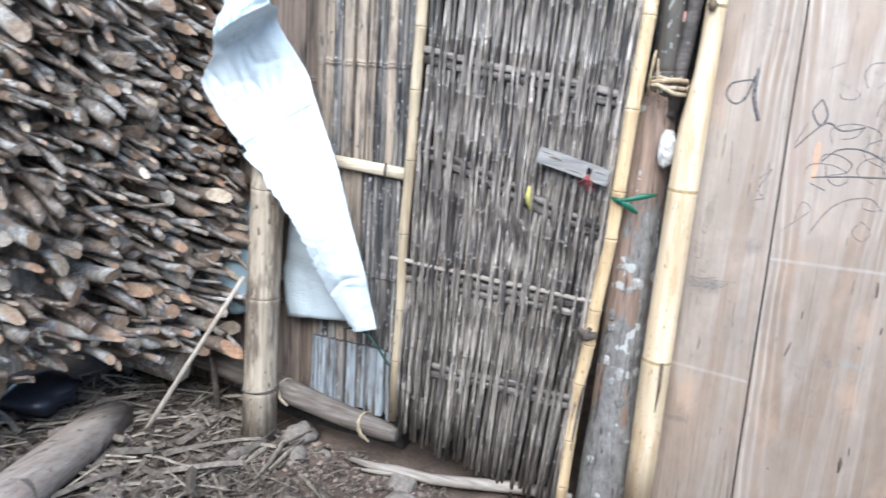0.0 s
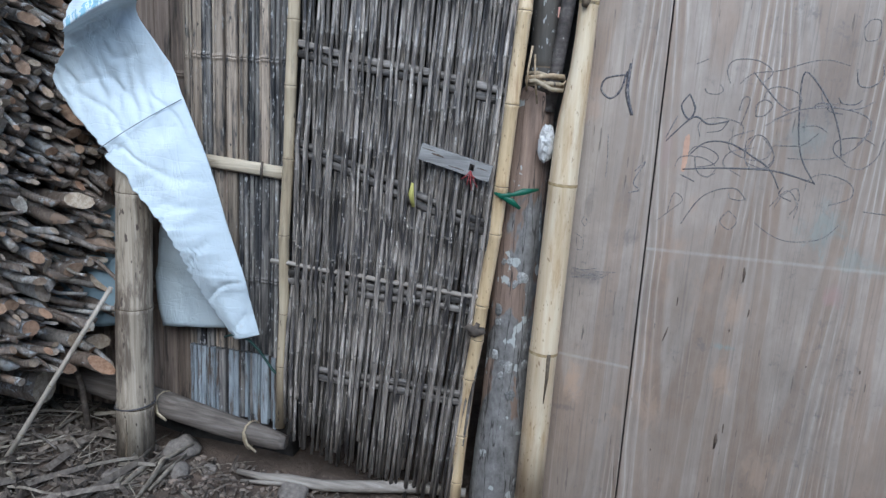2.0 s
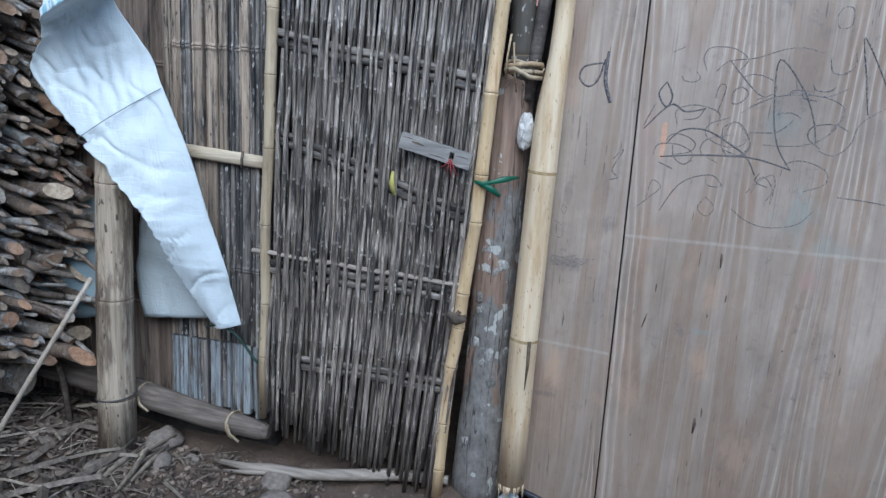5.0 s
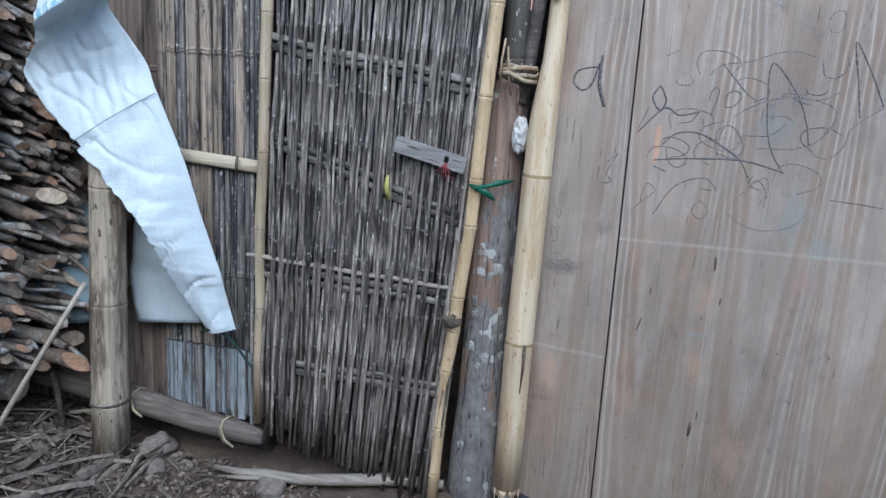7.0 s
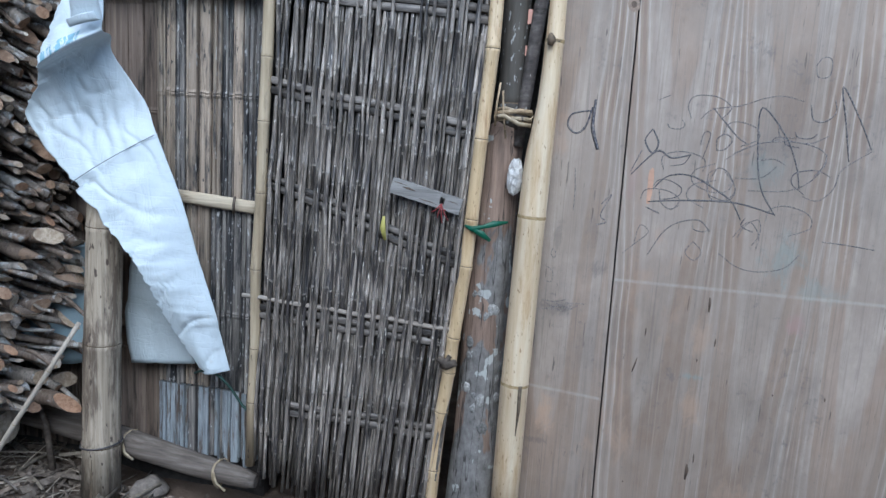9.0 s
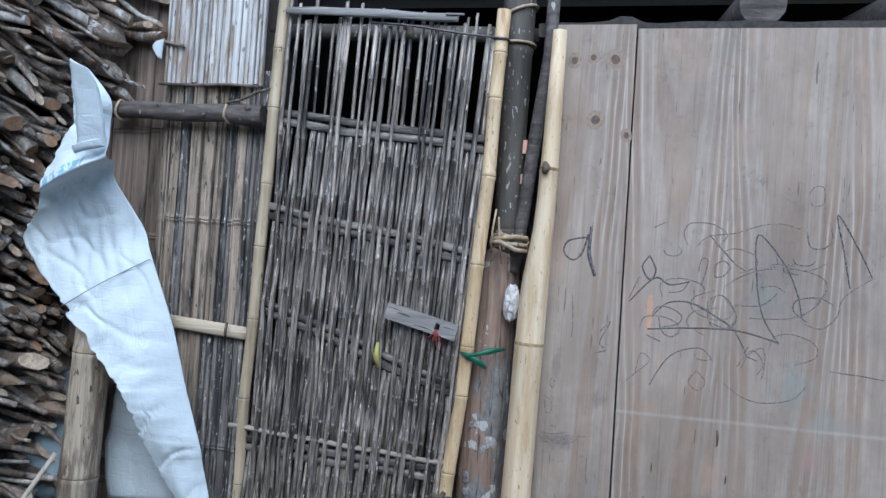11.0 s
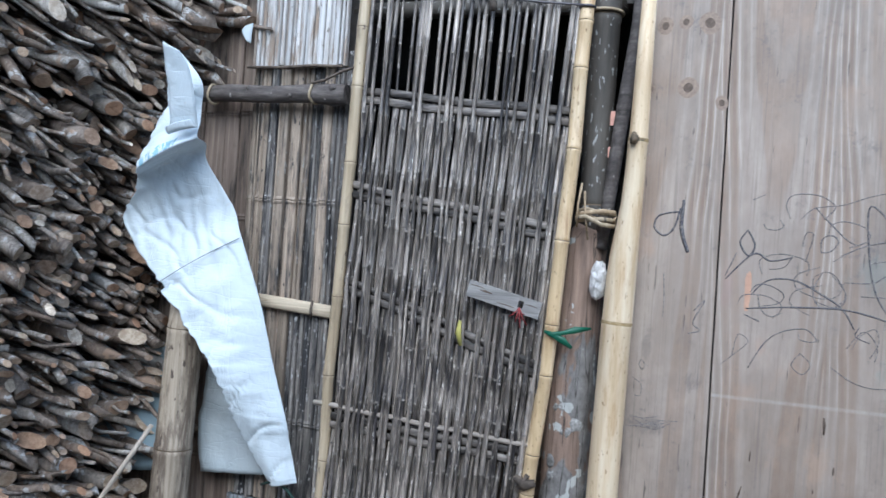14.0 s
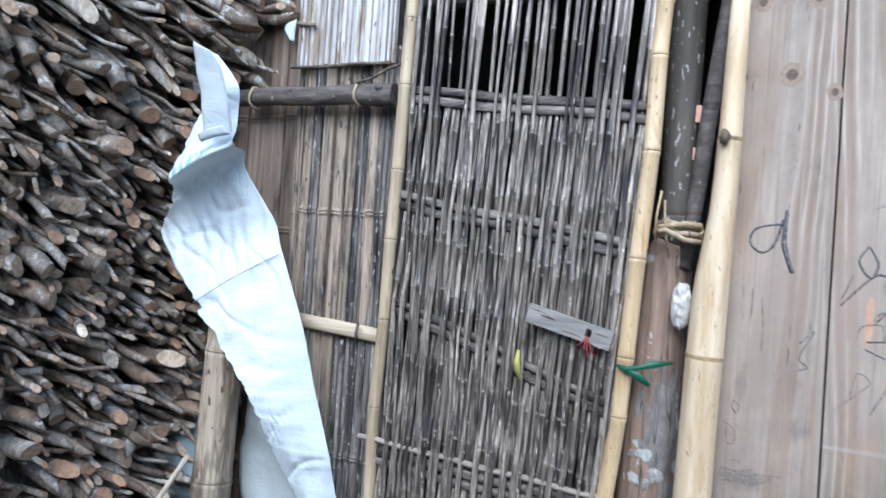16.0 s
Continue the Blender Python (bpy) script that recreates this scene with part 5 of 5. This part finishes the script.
# ---- on the ground ----
def lying_things():
    g = Geo()
    tube(g, [(-1.1, -1.1, 0.075), (-1.19, -0.8, 0.07), (-1.275, -0.52, 0.072), (-1.33, -0.36, 0.07)], [0.075, 0.072, 0.068, 0.06], 14, 0, 1, 0.5, 0.06, random.Random(9))
    solo("fallen_log", g, [M_FALLEN, M_CUT], "grey weathered log lying on the littered soil", "log")
    g = Geo()
    culm(g, [(-1.235, -0.335, 0.005), (-1.08, -0.27, 0.29), (-0.92, -0.2, 0.585)], 0.0085, 0.0065, [0.2, 0.47, 0.75], 8, 1.15, 3, 0.001, 0.003)
    solo("cane_stick", g, [M_CANE, M_NODEPALE], "pale thin cane leaning against the bamboo post", "stick")
    g = Geo()
    tube(g, [(-1.09, -0.12, 0.03), (-1.13, -0.1, 0.2), (-1.215, -0.09, 0.41)], [0.011, 0.011, 0.008], 7, wob=0.08)
    solo("branch", g, M_LITTER, "dark crooked branch propped under the woodpile", "branch")
    g = Geo()
    lump(g, (-1.6, -0.42, 0.115), 0.125, 5, 0.5, 20, 13, 0.35, True, 7)
    solo("plastic_bag", g, M_BAG, "dark crumpled plastic bag under the woodpile", "bag")
    rocks = ((-0.79, -0.06, 0.05), (-0.735, -0.17, 0.036), (-0.885, -0.265, 0.034), (-0.36, -0.15, 0.04), (-0.66, -0.11, 0.02), (-0.3, -0.27, 0.045))
    for i, (x, y, r) in enumerate(rocks):
        g = Geo()
        lump(g, (x, y, ground_z(x, y) + r * 0.15), r * 1.25, i + 2, 0.75, 22, 15, 0.15, True, 12)
        solo("stone", g, M_ROCK, "dusty grey-brown stone half sunk in soil", "stone", "stones by the wall")


lying_things()


def litter():
    rng = random.Random(41)

    def blade(g, x, y, z, L, w, a, lift=0.0):
        d = Vector((math.cos(a), math.sin(a), 0))
        s = Vector((-math.sin(a), math.cos(a), 0)) * w / 2
        c = Vector((x, y, z))
        rowsv = []
        for k in range(4):
            f = k / 3
            p = c + d * (L * (f - 0.5)) + Vector((0, 0, lift * f + 0.006 * math.sin(3.1 * f) * rng.uniform(0.2, 1))) + s * rng.uniform(-0.2, 0.2)
            rowsv += [p - s * (1 - 0.4 * f), p + Vector((0, 0, w * 0.35)), p + s * (1 - 0.4 * f), p - Vector((0, 0, w * 0.15))]
        f = []
        for k in range(3):
            for q in range(4):
                f.append((k * 4 + q, k * 4 + (q + 1) % 4, k * 4 + 4 + (q + 1) % 4, k * 4 + 4 + q))
        f += [(3, 2, 1, 0), (12, 13, 14, 15)]
        g.add(rowsv, f, 0, False)

    def spot():
        while True:
            x, y = rng.uniform(-1.75, -0.55), rng.uniform(-1.0, 0.03)
            if x > -0.78 and rng.random() < 0.8:
                continue
            if x > -1.0 and y > -0.06:
                continue
            return x, y

    for i in range(110):
        x, y = spot()
        g = Geo()
        blade(g, x, y, ground_z(x, y) + rng.uniform(0.006, 0.03), rng.uniform(0.08, 0.24), rng.uniform(0.006, 0.022), rng.uniform(-0.7, 0.9) + (1.6 if rng.random() < 0.3 else 0), rng.uniform(-0.02, 0.03))
        solo("bamboo_shaving", g, M_STRAW, "dry curled bamboo shaving on the soil", "shaving", "bamboo shavings")
    for i in range(46):
        x, y = spot()
        x = min(x, -0.82 - 0.1 * rng.random())
        g = Geo()
        blade(g, x, y, ground_z(x, y) + rng.uniform(0.008, 0.03), rng.uniform(0.12, 0.28), rng.uniform(0.025, 0.05), rng.uniform(-0.9, 0.6) + (1.5 if i % 3 == 0 else 0), rng.uniform(-0.02, 0.04))
        solo("leaf_sheath", g, M_SHEATH, "broad dry bamboo sheath lying on soil", "sheath", "bamboo sheaths")
    for i in range(34):
        x, y = spot()
        x = min(x, -0.85)
        a, L, r = rng.uniform(-0.8, 1.9), rng.uniform(0.12, 0.38), rng.uniform(0.0025, 0.006)
        d, c = Vector((math.cos(a), math.sin(a), 0)), Vector((x, y, ground_z(x, y) + 0.02))
        bow = rng.uniform(-0.03, 0.03)
        g = Geo()
        tube(g, [c + d * (L * (q - 0.5)) + Vector((-d.y, d.x, 0)) * bow * math.sin(q * 3.1) + Vector((0, 0, rng.uniform(-0.006, 0.012))) for q in (0, 0.25, 0.5, 0.75, 1.0)],
             [r, r * 1.05, r * 0.9, r * 0.8, r * 0.6], 6, wob=0.1, rng=rng)
        solo("twig", g, M_TWIG if i % 3 else M_STRAW, "thin crooked twig lying on the littered soil", "twig", "ground twigs")
    for name, mat, n, wr, lr, label in (("straw_litter", M_STRAW, 300, (0.0025, 0.006), (0.06, 0.22), "dry straw and bamboo scraps strewn on soil"),
                                        ("dark_litter", M_LITTER, 1300, (0.004, 0.014), (0.03, 0.11), "dark rotting twigs and leaves on soil"),
                                        ("wood_chips", M_CHIP, 700, (0.012, 0.03), (0.025, 0.07), "brown leaf scraps and wood chips on soil")):
        g = Geo()
        for i in range(n):
            x, y = spot()
            blade(g, x, y, ground_z(x, y) + rng.uniform(0.001, 0.014), rng.uniform(*lr), rng.uniform(*wr), rng.uniform(0, 6.3), rng.uniform(-0.015, 0.025))
        for i in range(520 if mat is M_CHIP else 0):
            x, y = rng.uniform(-0.85, -0.2), rng.uniform(-0.6, -0.07)
            blade(g, x, y, ground_z(x, y) + rng.uniform(0.001, 0.008), rng.uniform(0.01, 0.035), rng.uniform(0.005, 0.015), rng.uniform(0, 6.3), rng.uniform(-0.006, 0.01))
        solo(name, g, mat, label, "litter", kind="stuff")
    g = Geo()
    for i in range(1100):
        x, y = rng.uniform(-0.85, 0.2), rng.uniform(-0.7, -0.05)
        if x > -0.35 and rng.random() < 0.6:
            continue
        r = rng.choice((0.003, 0.004, 0.005, 0.007, 0.01, 0.013))
        lump(g, (x, y, ground_z(x, y) + r * 0.2), r, rng.uniform(0, 50), 0.6, 6, 4, 0.4)
    solo("pebbles", g, M_PEBBLE, "small pebbles and clods on reddish soil", "pebbles", kind="stuff")
    for i in range(7):
        x, y = -0.82 + rng.uniform(-0.05, 0.1), -0.2 + rng.uniform(-0.12, 0.05)
        g = Geo()
        a = rng.uniform(1.2, 2.2)
        tube(g, [(x, y - 0.08, ground_z(x, y) + 0.012), (x + rng.uniform(-0.02, 0.02), y, 0.03), (x + rng.uniform(-0.06, 0.03), y + 0.1, 0.025 + rng.uniform(0, 0.03))], [0.006, 0.012, 0.006], 6, flat=0.5, wob=0.1, rng=rng)
        solo("dry_husk", g, M_STRAW, "dry bamboo husk heaped at the post's foot", "husk", "dry husks")


litter()


# ---- marks on the plywood ----
def marks():
    def stroke(pts, r=0.0016, mat=M_PENCIL, label="thin pencil scribble"):
        rows = smooth_rows([(x, z) for x, z in pts], 6)
        g = Geo()
        n = len(rows)
        tube(g, [(x, -0.0004, z) for x, z in rows], [r * 0.85 * (0.7 + 0.5 * abs(noise.noise(Vector((k * 0.4, r * 900, x0)))) + 0.3 * math.sin(math.pi * k / n)) for k, (x0, z0) in enumerate(rows)], 4)
        g.v = [(x, -0.0004 + (y + 0.0004) * 0.25, z) for x, y, z in g.v]
        part("scribble", g, mat, plywall, label)

    pen = "dark charcoal stroke"
    stroke([(0.462, 1.274), (0.417, 1.263), (0.407, 1.234), (0.431, 1.214), (0.454, 1.236), (0.466, 1.283)], 0.0028, M_PEN, pen)
    stroke([(0.473, 1.303), (0.471, 1.233), (0.489, 1.176)], 0.0052, M_PEN, pen)
    stroke([(0.622, 1.238), (0.606, 1.208), (0.626, 1.177), (0.639, 1.202), (0.622, 1.238)], 0.0022, M_PEN, pen)
    stroke([(0.579, 1.119), (0.637, 1.182), (0.675, 1.168), (0.722, 1.179)], 0.0022, M_PEN, pen)
    stroke([(0.578, 1.127), (0.6, 1.183)], 0.0014)
    stroke([(0.637, 1.085), (0.673, 1.122), (0.729, 1.126), (0.789, 1.097), (0.832, 1.068), (0.858, 1.024)], 0.002, M_PEN, pen)
    stroke([(0.628, 1.052), (0.721, 1.063), (0.84, 1.067), (0.937, 1.045)], 0.0022, M_PEN, pen)
    stroke([(0.653, 1.087), (0.661, 1.053), (0.684, 1.038), (0.707, 1.049)])
    stroke([(0.937, 1.043), (0.897, 1.106), (0.878, 1.194), (0.875, 1.305), (0.938, 1.238), (0.971, 1.168), (0.984, 1.113)], 0.0018, M_PEN, pen)
    stroke([(0.734, 1.269), (0.762, 1.295), (0.822, 1.306), (0.879, 1.328), (0.923, 1.335), (0.969, 1.325)], 0.0011)
    stroke([(0.867, 1.1), (0.958, 1.107), (1.013, 1.14), (1.035, 1.189), (1.016, 1.215), (0.955, 1.227), (0.88, 1.218), (0.823, 1.19)], 0.0013)
    stroke([(1.086, 1.189), (1.068, 1.277), (1.05, 1.364), (1.099, 1.286), (1.132, 1.219)], 0.0018, M_PEN, pen)
    stroke([(0.985, 1.318), (0.994, 1.284), (1.02, 1.28), (1.042, 1.302), (1.037, 1.333)])
    stroke([(0.984, 1.41), (0.992, 1.384), (1.017, 1.389), (1.016, 1.426), (0.996, 1.429), (0.984, 1.41)], 0.0012)
    stroke([(0.641, 0.913), (0.675, 0.977), (0.712, 1.006), (0.76, 1.015), (0.788, 0.988)], 0.0016)
    stroke([(0.815, 0.935), (0.863, 0.905), (0.912, 0.897), (0.973, 0.912), (1.006, 0.95)], 0.0012)
    stroke([(0.751, 0.959), (0.734, 0.931), (0.757, 0.911), (0.774, 0.935), (0.751, 0.959)], 0.0012)
    stroke([(0.845, 0.98), (0.878, 1.022), (0.906, 0.99), (0.903, 0.956)], 0.0012)
    stroke([(0.577, 0.911), (0.612, 0.945), (0.638, 0.974), (0.615, 0.989), (0.604, 0.936)], 0.001)
    stroke([(0.786, 1.147), (0.771, 1.113), (0.775, 1.08), (0.801, 1.065), (0.83, 1.084), (0.834, 1.109), (0.806, 1.144)], 0.0015)
    stroke([(0.99, 1.097), (1.029, 1.088), (1.061, 1.119), (1.075, 1.168), (1.133, 1.215)], 0.0012)
    stroke([(0.377, 0.859), (0.401, 0.843), (0.399, 0.815), (0.381, 0.817)], 0.001)
    stroke([(1.053, 0.988), (1.114, 0.985), (1.174, 0.979)], 0.0014)
    stroke([(0.762, 1.298), (0.824, 1.233), (0.854, 1.214)], 0.0016)
    stroke([(0.805, 1.174), (0.855, 1.207), (0.913, 1.228), (0.958, 1.238)], 0.0011)
    stroke([(0.741, 1.206), (0.747, 1.236), (0.761, 1.237), (0.76, 1.215), (0.749, 1.17)], 0.0011, M_PEN, pen)
    stroke([(0.781, 1.194), (0.78, 1.223), (0.799, 1.235), (0.815, 1.222), (0.801, 1.199), (0.781, 1.194)], 0.0016)
    stroke([(0.768, 1.134), (0.771, 1.089), (0.791, 1.076), (0.823, 1.071), (0.837, 1.098), (0.817, 1.138), (0.794, 1.151), (0.771, 1.138)], 0.0011, M_PEN, pen)
    stroke([(0.855, 0.979), (0.871, 1.011), (0.9, 1.029), (0.908, 0.996), (0.892, 0.963)], 0.0011)
    stroke([(0.512, 1.036), (0.536, 1.062), (0.512, 1.008), (0.529, 0.99), (0.503, 0.98), (0.526, 0.986)], 0.0016)
    stroke([(0.627, 1.309), (0.641, 1.316), (0.657, 1.324)], 0.0011)
    stroke([(0.72, 1.179), (0.705, 1.155), (0.674, 1.148)], 0.0011, M_PEN, pen)
    stroke([(0.625, 1.038), (0.66, 1.024)], 0.0016)
    stroke([(0.436, 1.124), (0.441, 1.061), (0.441, 1.014)], 0.0011)
    stroke([(0.392, 0.891), (0.397, 0.904), (0.406, 0.893), (0.401, 0.88), (0.392, 0.891)], 0.0011)
    stroke([(1.035, 1.205), (1.034, 1.176), (1.013, 1.146)], 0.0016)
    rng = random.Random(6)
    for i in range(18):
        x, z = rng.uniform(0.64, 1.05), rng.uniform(0.93, 1.3)
        a, r = rng.uniform(0, 6.3), rng.uniform(0.015, 0.07)
        stroke([(x + r * math.cos(a + k * 0.9) * (1 + 0.3 * math.sin(k)), z + 0.7 * r * math.sin(a + k * 0.9)) for k in range(rng.randrange(3, 7))], 0.0013, M_PEN if i % 3 == 0 else M_PENCIL)
    for i in range(9):
        x, z = 0.43 + rng.uniform(-0.03, 0.03), 0.735 + rng.uniform(-0.02, 0.03)
        stroke([(x - 0.03, z + rng.uniform(-0.01, 0.01)), (x, z), (x + 0.035, z + rng.uniform(-0.015, 0.02))], 0.0009)
    for x, z, r in ((0.401, 1.732, 0.011), (0.449, 1.74, 0.009), (0.505, 1.735, 0.014), (0.464, 1.578, 0.013), (0.544, 1.54, 0.009), (0.375, 1.576, 0.008)):
        g = Geo()
        for rr, y in ((r * 1.75, -0.0003), (r * 0.8, -0.0006)):
            v = [(x + rr * (1 + 0.12 * math.sin(2 * a + x * 30)) * math.cos(a), y, z + rr * 1.15 * math.sin(a)) for a in [2 * math.pi * k / 18 for k in range(18)]]
            g.add(v + [(p[0], 0.001, p[2]) for p in v], [tuple(range(18))] + [(k, k + 18, (k + 1) % 18 + 18, (k + 1) % 18) for k in range(18)], 0 if rr > r else 1, False)
        part("knot", g, [M_RING, M_KNOT], plywall, "dark brown knot")
    for cx, cz, w, h in ((0.63, 1.095, 0.007, 0.048),):
        g = Geo()
        v = []
        for k in range(24):
            a = 2 * math.pi * k / 24
            q = 1 + 0.25 * noise.noise(Vector((math.cos(a) * 2, math.sin(a) * 2, cx * 9)))
            c, s = math.cos(a), math.sin(a)
            v.append((cx + w * q * math.copysign(abs(c) ** 0.6, c), -0.0004, cz + h * q * math.copysign(abs(s) ** 0.6, s)))
        g.add(v + [(p[0], 0.001, p[2]) for p in v], [tuple(range(24))] + [(k, k + 24, (k + 1) % 24 + 24, (k + 1) % 24) for k in range(24)], 0, False)
        part("patch", g, M_ORANGE, plywall, "bare orange veneer patch")
    for (xa, za), (xb, zb), r in (
        ((0.818, 0.388), (0.819, 0.362), 0.0022),
        ((0.804, 0.356), (0.803, 0.311), 0.0055),
        ((0.809, 0.818), (0.811, 0.779), 0.004),
        ((0.836, 0.71), (0.835, 0.689), 0.0025),
        ((0.659, 0.718), (0.659, 0.695), 0.002),
        ((0.642, 0.28), (0.642, 0.274), 0.003),
        ((0.991, 0.581), (0.991, 0.576), 0.0022),
        ((1.115, 0.589), (1.116, 0.58), 0.0026),
        ((0.796, 0.651), (0.796, 0.642), 0.0022),
        ((0.645, 0.633), (0.635, 0.593), 0.0025),
        ((0.551, 0.21), (0.555, 0.148), 0.0012),
    ):
        g = Geo()
        tube(g, [(xa, -0.0003, za), (xa * 0.6 + xb * 0.4 + r * 0.2, -0.0003, za * 0.6 + zb * 0.4), (xb, -0.0003, zb)], [r * 0.5, r, r * 0.4], 6, wob=0.2, rng=rng)
        g.v = [(x, -0.0003 + (y + 0.0003) * 0.12, z) for x, y, z in g.v]
        part("scar", g, M_KNOT, plywall, "small dark scar in the veneer")


marks()
